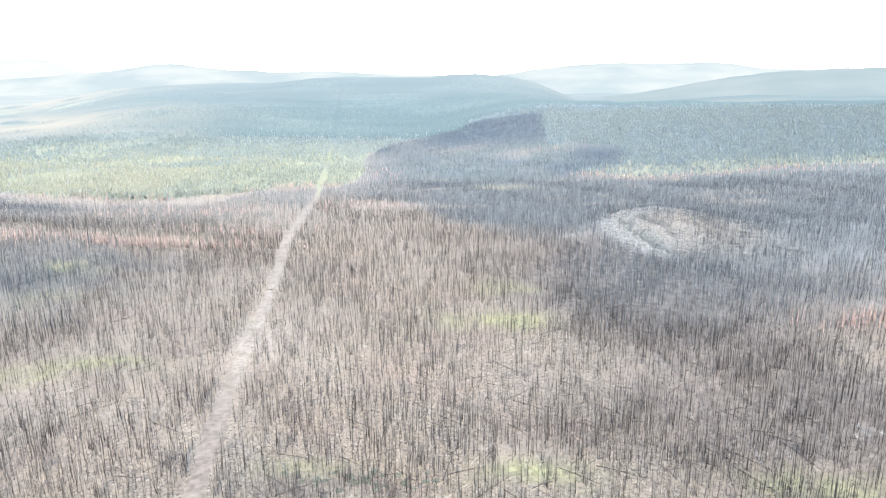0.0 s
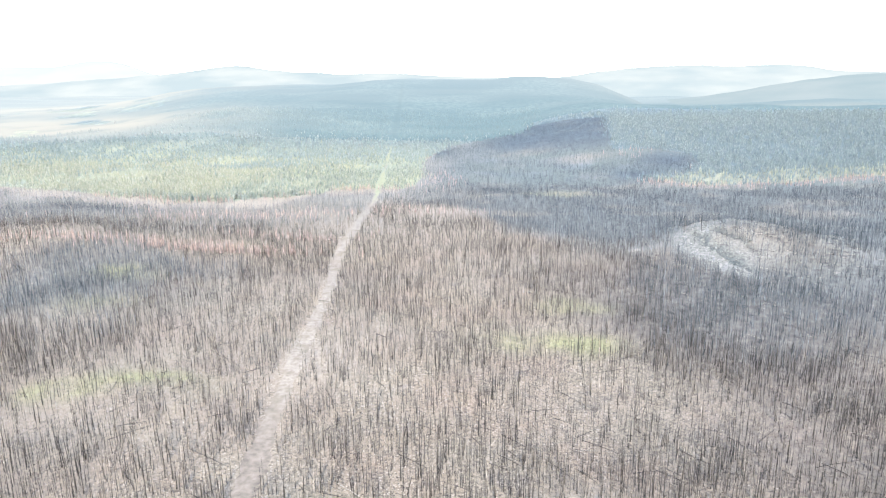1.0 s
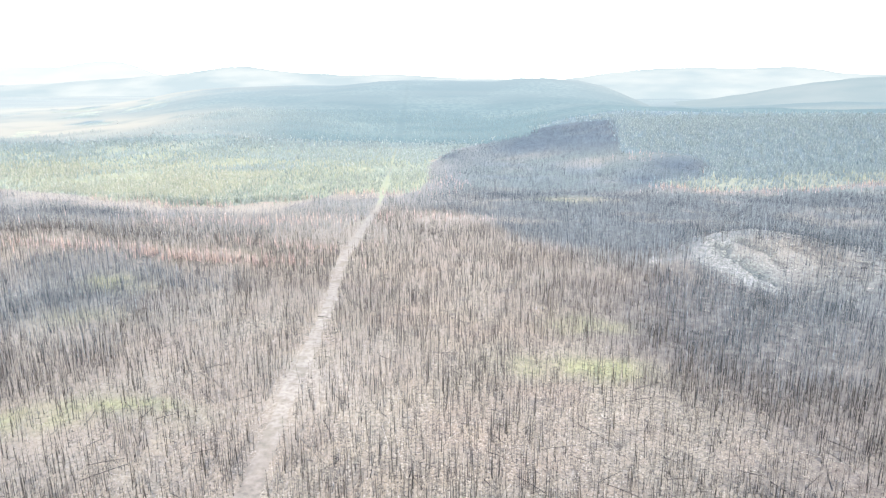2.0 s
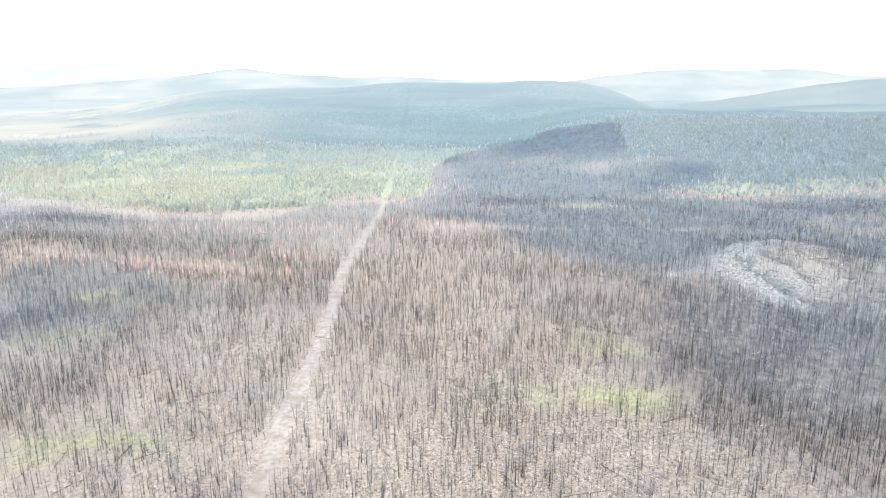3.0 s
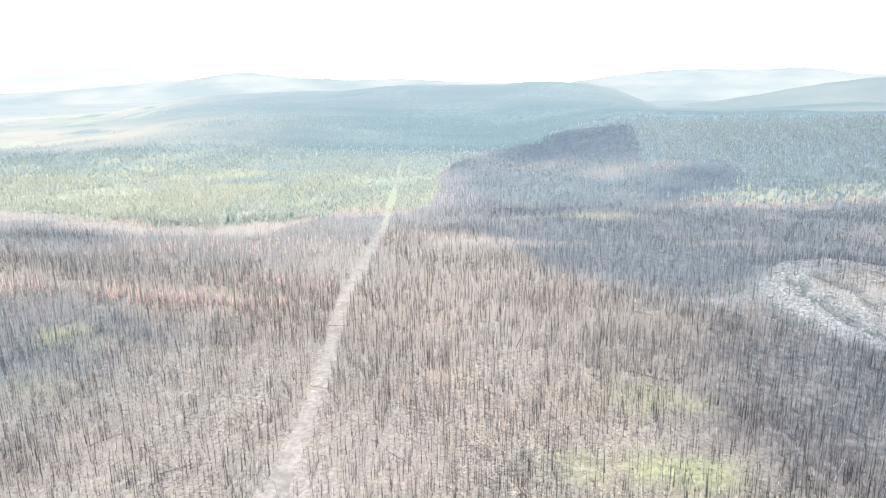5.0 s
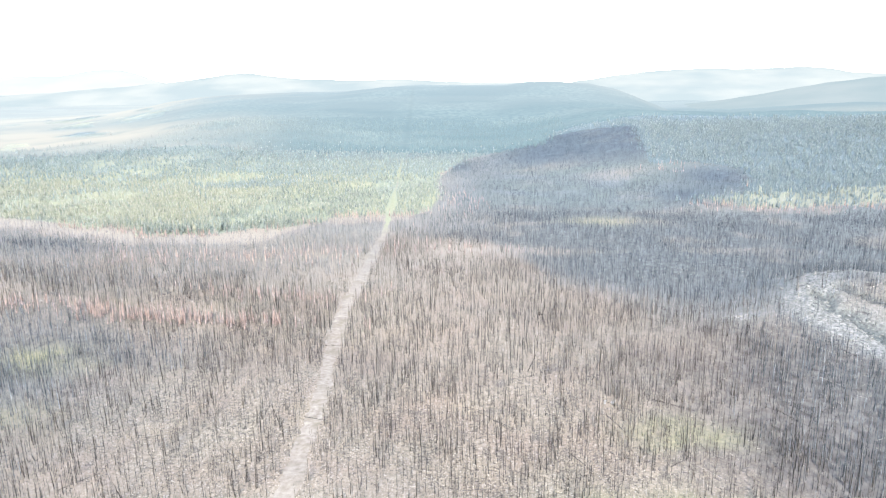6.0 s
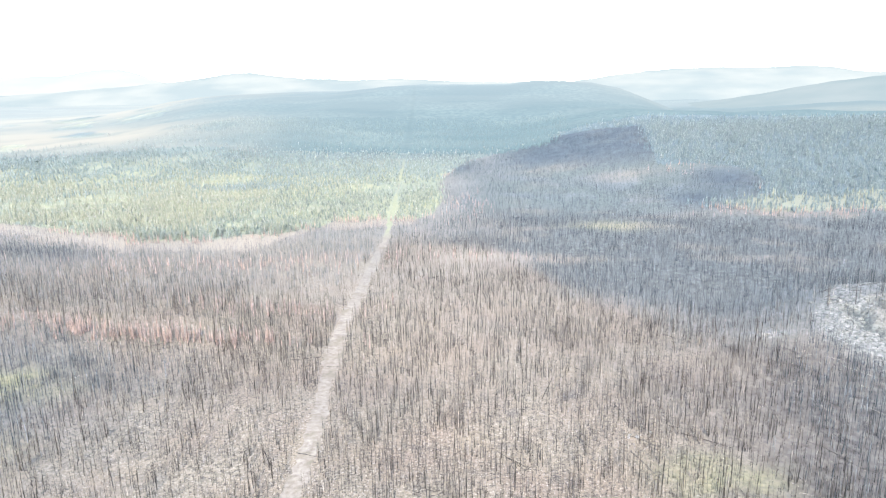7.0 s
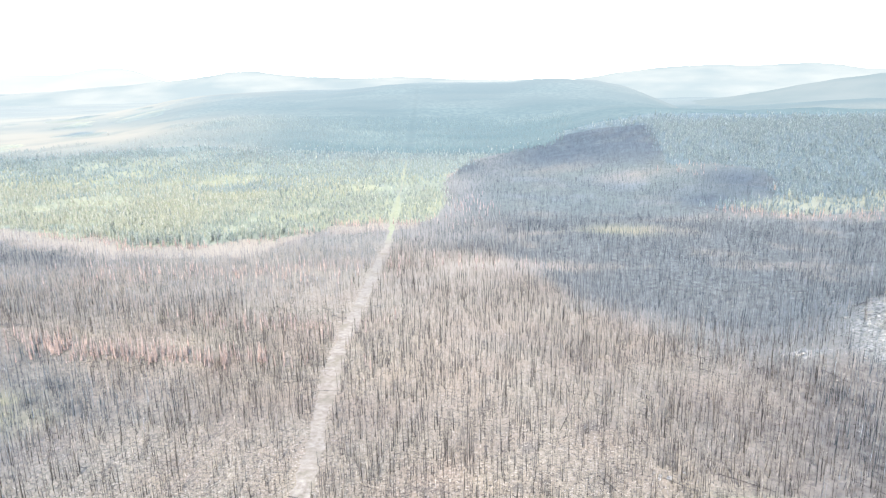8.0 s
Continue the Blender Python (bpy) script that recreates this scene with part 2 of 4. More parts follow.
def textured(n, size, detail=4.0, lo=0.35, hi=0.65, stretch=(1, 1, 1)):
    """A noise of that size in metres, spread between lo and hi to 0..1."""
    co = n.nodes.new("ShaderNodeTexCoord")
    mp = n.nodes.new("ShaderNodeMapping")
    mp.inputs["Scale"].default_value = stretch
    n.links.new(co.outputs["Object"], mp.inputs["Vector"])
    t = n.nodes.new("ShaderNodeTexNoise")
    t.inputs["Scale"].default_value, t.inputs["Detail"].default_value = 1 / size, detail
    n.links.new(mp.outputs["Vector"], t.inputs["Vector"])
    r = n.nodes.new("ShaderNodeMapRange")
    r.inputs["From Min"].default_value, r.inputs["From Max"].default_value = lo, hi
    n.links.new(t.outputs["Fac"], r.inputs["Value"])
    return r.outputs["Result"]


def attribute(n, name):
    at = n.nodes.new("ShaderNodeAttribute")
    at.attribute_name = name
    return at.outputs["Fac"]


def island(n):
    return n.nodes.new("ShaderNodeNewGeometry").outputs["Random Per Island"]


def object_random(n):
    return n.nodes.new("ShaderNodeObjectInfo").outputs["Random"]


def ramp(n, fac, *stops):
    r = n.nodes.new("ShaderNodeValToRGB")
    while len(r.color_ramp.elements) < len(stops):
        r.color_ramp.elements.new(0.5)
    for e, (p, c) in zip(r.color_ramp.elements, stops):
        e.position, e.color = p, (*c, 1)
    n.links.new(fac, r.inputs["Fac"])
    return r.outputs["Color"]


def relief(n, bsdf, height_out, strength, distance):
    b = n.nodes.new("ShaderNodeBump")
    b.inputs["Strength"].default_value, b.inputs["Distance"].default_value = strength, distance
    n.links.new(height_out, b.inputs["Height"])
    n.links.new(b.outputs["Normal"], bsdf.inputs["Normal"])


def ground_material():
    m, n, bsdf = material("forest_floor", 0.95, 0.1)
    ash = ramp(n, textured(n, 1.1, 7, 0.28, 0.72), (0.0, (0.047, 0.041, 0.032)), (0.4, (0.096, 0.083, 0.064)), (1.0, (0.168, 0.146, 0.113)))
    needles = ramp(n, textured(n, 0.8, 6, 0.3, 0.7), (0.0, (0.057, 0.045, 0.034)), (0.5, (0.105, 0.084, 0.065)), (1.0, (0.153, 0.124, 0.098)))
    litter = mixed(n, textured(n, 26, 6, 0.38, 0.64), ash, needles)
    straw = mixed(n, textured(n, 0.7, 5, 0.3, 0.7), (0.086, 0.070, 0.050), (0.175, 0.147, 0.107))
    litter = mixed(n, textured(n, 19, 6, 0.58, 0.76), litter, straw)
    litter = mixed(n, textured(n, 9, 6, 0.6, 0.76), litter, mixed(n, textured(n, 1.2, 5), (0.030, 0.027, 0.025), (0.086, 0.075, 0.065)))
    litter = mixed(n, textured(n, 0.42, 6, 0.56, 0.68), litter, (0.215, 0.192, 0.16))
    litter = mixed(n, textured(n, 0.6, 6, 0.56, 0.66), litter, (0.03, 0.026, 0.022))
    fresh = mixed(n, textured(n, 1.4, 4), (0.08, 0.08, 0.045), (0.15, 0.146, 0.084))
    # Greyer floor past the near rise, partly its own tone, partly for haze.
    grey = mixed(n, textured(n, 1.3, 6, 0.3, 0.7), (0.051, 0.06, 0.062), (0.117, 0.13, 0.131))
    litter = mixed(n, attribute(n, "cool"), litter, grey)
    litter = mixed(n, attribute(n, "regrowth"), litter, mixed(n, textured(n, 7, 6, 0.35, 0.65), (0.046, 0.058, 0.052), (0.083, 0.096, 0.08)))
    black = mixed(n, textured(n, 3.0, 7, 0.3, 0.7), (0.036, 0.031, 0.027), (0.089, 0.079, 0.07))
    black = mixed(n, attribute(n, "cool"), black, mixed(n, textured(n, 3.0, 7, 0.3, 0.7), (0.031, 0.036, 0.036), (0.08, 0.089, 0.087)))
    litter = mixed(n, attribute(n, "char"), litter, black)
    # Far black floor tinted blue in place of haze.
    litter = mixed(n, attribute(n, "deep"), litter, mixed(n, textured(n, 9, 6, 0.35, 0.65), (0.026, 0.034, 0.04), (0.044, 0.054, 0.062)))
    litter = mixed(n, attribute(n, "pale"), litter, mixed(n, textured(n, 0.9, 6, 0.3, 0.7), (0.09, 0.076, 0.061), (0.178, 0.154, 0.124)))
    litter = mixed(n, attribute(n, "grass"), litter, fresh)
    stone = ramp(n, textured(n, 1.0, 9, 0.28, 0.72), (0.0, (0.026, 0.028, 0.027)), (0.35, (0.07, 0.071, 0.067)), (0.7, (0.112, 0.112, 0.104)), (1.0, (0.165, 0.162, 0.15)))
    litter = mixed(n, attribute(n, "rock"), litter, stone)
    # Cleft floor gets a dark colour in place of shade.
    litter = mixed(n, attribute(n, "cleft"), litter, mixed(n, textured(n, 0.9, 5), (0.022, 0.026, 0.027), (0.055, 0.063, 0.062)))
    moss = mixed(n, textured(n, 5, 5), (0.082, 0.094, 0.074), (0.122, 0.133, 0.102))
    moss = mixed(n, textured(n, 55, 4, 0.42, 0.6), moss, (0.14, 0.14, 0.09))
    # Living floor goes blue with distance, haze put into its colour.
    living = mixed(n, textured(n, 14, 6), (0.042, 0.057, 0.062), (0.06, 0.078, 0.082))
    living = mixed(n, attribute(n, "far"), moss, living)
    living = mixed(n, attribute(n, "clearing"), living, (0.128, 0.127, 0.092))
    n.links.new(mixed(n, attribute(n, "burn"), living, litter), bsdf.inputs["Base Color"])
    relief(n, bsdf, textured(n, 1.1, 6), 0.7, 0.2)
    return m


def trail_material():
    m, n, bsdf = material("bare_track", 0.95, 0.1)
    soil = ramp(n, textured(n, 1.3, 6, 0.3, 0.7), (0, (0.086, 0.073, 0.06)), (0.5, (0.132, 0.115, 0.095)), (1, (0.170, 0.150, 0.123)))
    soil = mixed(n, textured(n, 7, 5, 0.5, 0.72), soil, (0.082, 0.072, 0.052))
    soil = mixed(n, attribute(n, "dull"), soil, mixed(n, textured(n, 1.6, 6, 0.3, 0.7), (0.068, 0.057, 0.047), (0.13, 0.112, 0.092)))
    green = mixed(n, textured(n, 2.5, 4), (0.106, 0.11, 0.07), (0.142, 0.143, 0.094))
    n.links.new(mixed(n, attribute(n, "grass"), soil, green), bsdf.inputs["Base Color"])
    relief(n, bsdf, textured(n, 0.8, 5), 0.5, 0.15)
    return m


def wood_material(name, pick, dark, grey, pale, share):
    m, n, bsdf = material(name, 0.85, 0.2)
    c = ramp(n, pick(n), (0.0, dark), (share * 0.55, dark), (share, grey), (1.0, pale))
    c = mixed(n, textured(n, 0.35, 4, 0.35, 0.7, (1, 1, 0.25)), c, dark)
    n.links.new(c, bsdf.inputs["Base Color"])
    return m


def needle_material(name, pick, *stops):
    m, n, bsdf = material(name, 0.7, 0.25)
    c = ramp(n, pick(n), *stops)
    c = mixed(n, textured(n, 0.8, 4, 0.4, 0.8), c, stops[0][1])
    n.links.new(c, bsdf.inputs["Base Color"])
    thin = n.nodes.new("ShaderNodeBsdfTranslucent")
    n.links.new(c, thin.inputs["Color"])
    both = n.nodes.new("ShaderNodeMixShader")
    both.inputs["Fac"].default_value = 0.48
    n.links.new(bsdf.outputs["BSDF"], both.inputs[1])
    n.links.new(thin.outputs["BSDF"], both.inputs[2])
    n.links.new(both.outputs["Shader"], n.nodes["Material Output"].inputs["Surface"])
    # Sheen lifts the grazing sides, standing in for haze.
    bsdf.inputs["Sheen Weight"].default_value = 0.6
    return m


CHAR, GREY, PALE = (0.0105, 0.0082, 0.0066), (0.04, 0.035, 0.03), (0.2, 0.175, 0.15)
# Silver and soot are tinted cool, partly to stand in for haze.
SILVER = ((0.037, 0.039, 0.04), (0.088, 0.093, 0.095), (0.205, 0.208, 0.205))
SOOT = ((0.0105, 0.0145, 0.0175), (0.026, 0.032, 0.037), (0.15, 0.16, 0.17))
# Greens are lifted in place of haze, and the far ones blued.
GREENS = ((0.0, (0.062, 0.082, 0.072)), (0.45, (0.116, 0.136, 0.108)), (0.75, (0.153, 0.169, 0.125)), (1.0, (0.185, 0.196, 0.146)))
HAZE_GREENS = ((0.0, (0.068, 0.092, 0.096)), (0.6, (0.08, 0.107, 0.11)), (1.0, (0.093, 0.121, 0.121)))
RUSTS = ((0.0, (0.15, 0.11, 0.096)), (0.6, (0.225, 0.16, 0.135)), (1.0, (0.28, 0.195, 0.16)))
M_GROUND, M_TRAIL = ground_material(), trail_material()
M_DEAD_STUFF = wood_material("charred_wood_mass", island, CHAR, GREY, (0.25, 0.22, 0.19), 0.78)
M_CHAR_STUFF = wood_material("black_char_mass", island, (0.0095, 0.0082, 0.007), (0.03, 0.027, 0.025), (0.17, 0.155, 0.14), 0.82)
M_SOOT_STUFF = wood_material("sooty_wood_mass", island, *SOOT, 0.62)
# Black trunks with a blue tint painted in for haze.
M_HAZE_SOOT = wood_material("haze_blue_wood_mass", island, (0.019, 0.027, 0.033), (0.033, 0.044, 0.051), (0.1, 0.116, 0.126), 0.78)
M_SILVER_STUFF = wood_material("haze_silver_wood_mass", island, *SILVER, 0.7)
M_DEAD = wood_material("charred_wood", object_random, CHAR, GREY, PALE, 0.78)
M_LOG = wood_material("weathered_log", object_random, (0.014, 0.0125, 0.012), (0.045, 0.04, 0.036), (0.3, 0.275, 0.24), 0.72)
M_LOG_STUFF = wood_material("weathered_log_mass", island, (0.016, 0.0145, 0.0135), (0.08, 0.072, 0.064), (0.34, 0.31, 0.27), 0.62)
M_GREEN_STUFF = needle_material("spruce_needles_mass", island, *GREENS)
M_GREEN = needle_material("spruce_needles", object_random, *GREENS)
# Haze is put into these needle colours, bluer or paler.
M_HAZE_GREEN = needle_material("haze_spruce_needles", island, *HAZE_GREENS)
M_PALE_GREEN = needle_material("haze_pale_shrub_leaves", island, (0.0, (0.114, 0.123, 0.09)), (0.6, (0.172, 0.178, 0.13)), (1.0, (0.212, 0.213, 0.158)))
M_TEAL = needle_material("haze_teal_spruce_needles", island, (0.0, (0.07, 0.096, 0.096)), (0.6, (0.112, 0.142, 0.135)), (1.0, (0.15, 0.176, 0.158)))
M_RUST_STUFF = needle_material("dead_needles_mass", island, *RUSTS)
M_RUST = needle_material("dead_needles", object_random, *RUSTS)
M_SHRUB = needle_material("dark_bush_leaves", object_random, (0.0, (0.03, 0.042, 0.03)), (1.0, (0.06, 0.078, 0.05)))
M_BRUSH = needle_material("dry_brush", island, (0.0, (0.045, 0.038, 0.032)), (0.5, (0.1, 0.087, 0.073)), (1.0, (0.2, 0.172, 0.14)))
M_SPROUT = needle_material("fresh_grass", island, (0.0, (0.09, 0.085, 0.042)), (0.6, (0.145, 0.138, 0.068)), (1.0, (0.2, 0.186, 0.105)))


def stone_material(name, pick, dark=(0.045, 0.047, 0.045), light=(0.135, 0.133, 0.124), lichen=(0.07, 0.072, 0.068)):
    m, n, bsdf = material(name, 0.9, 0.25)
    c = mixed(n, textured(n, 0.9, 8, 0.4, 0.6), dark, light)
    c = mixed(n, pick(n), c, lichen)
    n.links.new(c, bsdf.inputs["Base Color"])
    relief(n, bsdf, textured(n, 0.5, 6), 0.6, 0.1)
    return m


M_STONE = stone_material("lichen_rock", object_random)
M_SCREE = stone_material("lichen_rubble", island)
M_WHITE_STONE = stone_material("whitish_rock", object_random, (0.075, 0.073, 0.067), (0.165, 0.16, 0.147), (0.11, 0.107, 0.098))


def haze_glow_material(name, low, high, glow):
    """Far ridges whose glow stands in for kilometres of bright air."""
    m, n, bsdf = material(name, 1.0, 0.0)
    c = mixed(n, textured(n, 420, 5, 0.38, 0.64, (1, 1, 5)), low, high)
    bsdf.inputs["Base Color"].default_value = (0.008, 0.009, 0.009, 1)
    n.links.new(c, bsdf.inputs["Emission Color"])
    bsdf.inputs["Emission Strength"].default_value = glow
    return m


# ---- mesh helpers ----
def mesh_from(name, verts, tris, mat, smooth=False):
    verts, tris = np.asarray(verts, np.float32), np.asarray(tris, np.int32)
    me = bpy.data.meshes.new(name)
    k = tris.shape[1]
    me.vertices.add(len(verts))
    me.vertices.foreach_set("co", verts.ravel())
    me.loops.add(tris.size)
    me.loops.foreach_set("vertex_index", tris.ravel())
    me.polygons.add(len(tris))
    me.polygons.foreach_set("loop_start", np.arange(0, tris.size, k, dtype=np.int32))
    me.polygons.foreach_set("use_smooth", np.full(len(tris), smooth))
    me.update(calc_edges=True)
    me.materials.append(mat)
    return me


def add_attribute(me, name, values):
    at = me.attributes.new(name, "FLOAT", "POINT")
    at.data.foreach_set("value", np.asarray(values, np.float32).ravel())


def part(name, me, parent, label=""):
    ob = new(name, me)
    ob.parent = parent
    return tagged(ob, label) if label else ob


def tube(points, radii, sides=5, close=True):
    """A tapered round bar along points."""
    verts, tris = [], []
    for i, (p, r) in enumerate(zip(points, radii)):
        p = Vector(p)
        d = (Vector(points[min(i + 1, len(points) - 1)]) - Vector(points[max(i - 1, 0)])).normalized()
        u = d.orthogonal().normalized()
        w = d.cross(u)
        for s in range(sides):
            q = 2 * math.pi * s / sides
            verts.append(tuple(p + u * (r * math.cos(q)) + w * (r * math.sin(q))))
        if i:
            for s in range(sides):
                a0, a1 = (i - 1) * sides + s, (i - 1) * sides + (s + 1) % sides
                tris += [(a0, a1, a1 + sides), (a0, a1 + sides, a0 + sides)]
    if close:
        base = (len(points) - 1) * sides
        tris += [(base, base + s, base + s + 1) for s in range(1, sides - 1)]
    return np.array(verts), np.array(tris)


def joined(pieces):
    verts, tris, k = [], [], 0
    for v, f in pieces:
        verts.append(np.asarray(v, float))
        tris.append(np.asarray(f, int) + k)
        k += len(v)
    return np.vstack(verts), np.vstack(tris)


def spread(templates, x, y, z, wide, tall, turn, lean_x, lean_y, pick):
    """Many turned, scaled and leaning copies of a few templates, as one array."""
    verts, tris, k = [], [], 0
    for i, (tv, tf) in enumerate(templates):
        s = np.nonzero(pick == i)[0]
        if not len(s):
            continue
        c, sn = np.cos(turn[s])[:, None], np.sin(turn[s])[:, None]
        vx, vy, vz = tv[:, 0] * wide[s][:, None], tv[:, 1] * wide[s][:, None], tv[:, 2] * tall[s][:, None]
        px = vx * c - vy * sn + vz * lean_x[s][:, None] + x[s][:, None]
        py = vx * sn + vy * c + vz * lean_y[s][:, None] + y[s][:, None]
        verts.append(np.stack([px, py, vz + z[s][:, None]], -1).reshape(-1, 3))
        tris.append((tf[None] + (np.arange(len(s)) * len(tv))[:, None, None]).reshape(-1, 3) + k)
        k += len(s) * len(tv)
    return np.vstack(verts), np.vstack(tris)


# ---- the land ----
def spaced(*segments):
    return np.concatenate([np.linspace(lo, hi, n, endpoint=False) for lo, hi, n in segments])


def build_ground():
    xs = spaced((-4600, -800, 26), (-800, -240, 56), (-240, 70, 100), (70, 140, 60), (140, 240, 34), (240, 800, 56), (800, 4601, 27))
    ys = spaced((-1500, 60, 20), (60, 290, 84), (290, 375, 64), (375, 400, 9), (400, 1100, 120), (1100, 2600, 50), (2600, 4921, 20))
    gx, gy = np.meshgrid(xs, ys)
    x, y = gx.ravel(), gy.ravel()
    z = floor_height(x, y)
    w, h = len(xs), len(ys)
    i = np.arange(w * h).reshape(h, w)
    quads = np.stack([i[:-1, :-1], i[:-1, 1:], i[1:, 1:], i[1:, :-1]], -1).reshape(-1, 4)
    me = mesh_from("ground", np.stack([x, y, z], 1), quads, M_GROUND, True)
    add_attribute(me, "burn", burned(x, y))
    add_attribute(me, "grass", np.clip(grassy(x, y) * 1.3, 0, 1))
    add_attribute(me, "cleft", crevice(x, y))
    add_attribute(me, "rock", np.clip(outcrop(x, y) * (0.7 + 1.1 * fbm(x, y, 5, 69)) - 0.2, 0, 1))
    pale = 0.4 * bump(x, y, -20, 340, 70, 60) + bump(x, y, -52, 202, 18, 20) + 0.45 * bump(x, y, -95, 160, 46, 34) + 0.8 * bump(x, y, 16, 136, 9, 6) + 0.5 * bump(x, y, -120, 215, 34, 20)
    edge = burned(x, y) & ~burned(x, y + 24 + 20 * fbm(x, y, 30, 13)) & (x < -90) & (y > 430)
    add_attribute(me, "pale", np.clip(pale * (0.3 + 1.1 * fbm(x, y, 14, 57)) + 0.9 * edge + 0.75 * thinned(x, y), 0, 0.95))
    left = 0.4 + 0.6 * S(x, -140, 10) + 0.25 * S(y, 560, 680) * S(x, -140, 10)
    add_attribute(me, "cool", np.clip(0.78 * beyond(x, y) * (1 - 0.65 * bump(x, y, 126, 334, 32, 26)) * (1 - 0.75 * bump(x, y, 76, 312, 34, 26)) * left * (1 - edge) * (1 - 0.5 * thinned(x, y))
                                     + 0.3 * bump(x, y, 82, 245, 42, 42) + 0.5 * bump(x, y, -170, 265, 48, 40), 0, 1))
    add_attribute(me, "char", np.clip(charred(x, y) * (0.7 + 0.2 * S(y, 320, 400)) + 0.6 * bump(x, y, 58, 285, 46, 52) * (0.5 + fbm(x, y, 12, 49)), 0, 1))
    add_attribute(me, "regrowth", S(fbm(x, 1.4 * y, 48, 35), 0.34, 0.56) * S(y, 560, 650) * (1 - S(y, 860, 900)) * S(x, -75, -20) * 0.85)
    add_attribute(me, "deep", blackened(x, y))
    # Share of the haze-blue living floor.
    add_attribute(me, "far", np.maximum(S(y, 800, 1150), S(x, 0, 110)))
    open_far = bump(x, y, -850, 1250, 330, 160) + 0.8 * bump(x, y, -1000, 1700, 300, 160) + 0.6 * bump(x, y, 500, 1750, 300, 200)
    border = 0.75 * (S(x, 120, 160) * burned(x, y - 50) * ~burned(x, y)) * (y < 720)
    near_open = border + S(fbm(x, y, 45, 15), 0.55, 0.75) * (1 - S(y, 800, 1000)) * 0.3 * (1 - S(x, -60, 60)) + glades(x, y)
    add_attribute(me, "clearing", np.clip(open_far * 1.2 * S(fbm(x, y, 120, 17), 0.25, 0.6) + near_open, 0, 1))
    tagged(new("ground", me), "rolling burned forest floor of ash, needles and moss", "ground", kind="structure")


build_ground()


def build_trail():
    ys = np.concatenate([np.arange(-70, 420, 2.0), np.arange(420, 800, 5.0)])
    cols = np.linspace(-1, 1, 7)
    half = (2.5 + (vnoise(ys, ys * 0, 14, 3) - 0.5) * 1.5) * (1 - 0.35 * S(ys, 480, 560)) * (1 - 0.8 * S(ys, 690, 735))
    shift = (vnoise(ys, ys * 0, 22, 6) - 0.5) * 0.8
    edge = (np.random.default_rng(5).random((len(ys), 7)) - 0.5) * 1.1 * (np.abs(cols) > 0.9)
    x = trail_x(ys)[:, None] + shift[:, None] + half[:, None] * cols[None] + edge
    y = np.repeat(ys[:, None], 7, 1)
    z = height(x, y) + 0.14 - 0.12 * np.abs(cols)[None] ** 4 - 0.05 * (np.abs(np.abs(cols) - 0.33) < 0.1)[None]
    i = np.arange(x.size).reshape(x.shape)
    quads = np.stack([i[:-1, :-1], i[:-1, 1:], i[1:, 1:], i[1:, :-1]], -1).reshape(-1, 4)
    me = mesh_from("trail", np.stack([x.ravel(), y.ravel(), z.ravel()], 1), quads, M_TRAIL, True)
    add_attribute(me, "grass", S(y.ravel(), 500, 560) * (1 - 0.6 * S(y.ravel(), 690, 760)))
    add_attribute(me, "dull", np.clip(1 - S(y.ravel(), 110, 190) + 0.5 * vnoise(x.ravel(), y.ravel(), 9, 12), 0, 1))
    tagged(new("trail", me), "straight pale dirt cutline through the burned forest", "trail", kind="structure")


build_trail()


def build_ridge(y0, depth, x0, x1, crest, mat, label):
    """A far rounded ridge; crest gives its height over x."""
    xs, rows = np.linspace(x0, x1, 160), np.linspace(-1, 1, 13)
    x = np.repeat(xs[None], 13, 0)
    y = y0 + rows[:, None] * depth + (fbm(x, x * 0 + y0, 500, 3) - 0.5) * depth * 0.5
    z = -60 + (crest(xs)[None] + 60) * (np.cos(rows * math.pi / 2) ** 0.8)[:, None]
    z = z + (fbm(x, y, 160, 8) - 0.5) * 14 * np.cos(rows * math.pi / 2)[:, None]
    i = np.arange(x.size).reshape(x.shape)
    quads = np.stack([i[:-1, :-1], i[:-1, 1:], i[1:, 1:], i[1:, :-1]], -1).reshape(-1, 4)
    me = mesh_from("backdrop", np.stack([x.ravel(), y.ravel(), z.ravel()], 1), quads, mat, True)
    tagged(new("backdrop", me), label, "hills", kind="structure")


# Each farther ridge glows paler in place of thicker haze.
M_HAZE_A = haze_glow_material("hazy_ridge", (0.074, 0.096, 0.106), (0.091, 0.109, 0.117), 0.76)
M_HAZE_B = haze_glow_material("hazier_ridge", (0.1, 0.121, 0.131), (0.134, 0.146, 0.149), 0.76)
M_HAZE_C = haze_glow_material("haziest_ridge", (0.136, 0.149, 0.153), (0.15, 0.157, 0.158), 0.76)
FAR_X = (-4300, -2900, -2384, -2198, -2010, -1823, -1677, -1534, -1356, -1179, -1039, -759, -552, -415, -77, 256, 420, 581, 742, 900, 1058, 1215, 1371, 1524, 1646, 1769, 1862, 2039, 2600, 4300)
FAR_Z = (20, 60, 96, 108, 131, 152, 162, 142, 121, 114, 99, 102, 100, 86, 75, 64, 84, 103, 121, 133, 135, 129, 130, 134, 139, 125, 103, 88, 90, 100)
build_ridge(4650, 250, -4300, 4300, lambda x: 70 + 100 * bump(x, 0, -3500, 0, 700, 1) + 105 * bump(x, 0, -2720, 0, 330, 1), M_HAZE_C, "almost white distant hills, glowing for thick haze")
build_ridge(4350, 450, -4300, 4300, lambda x: np.interp(x, FAR_X, FAR_Z), M_HAZE_B, "pale blue distant wooded ridge, glowing for haze")
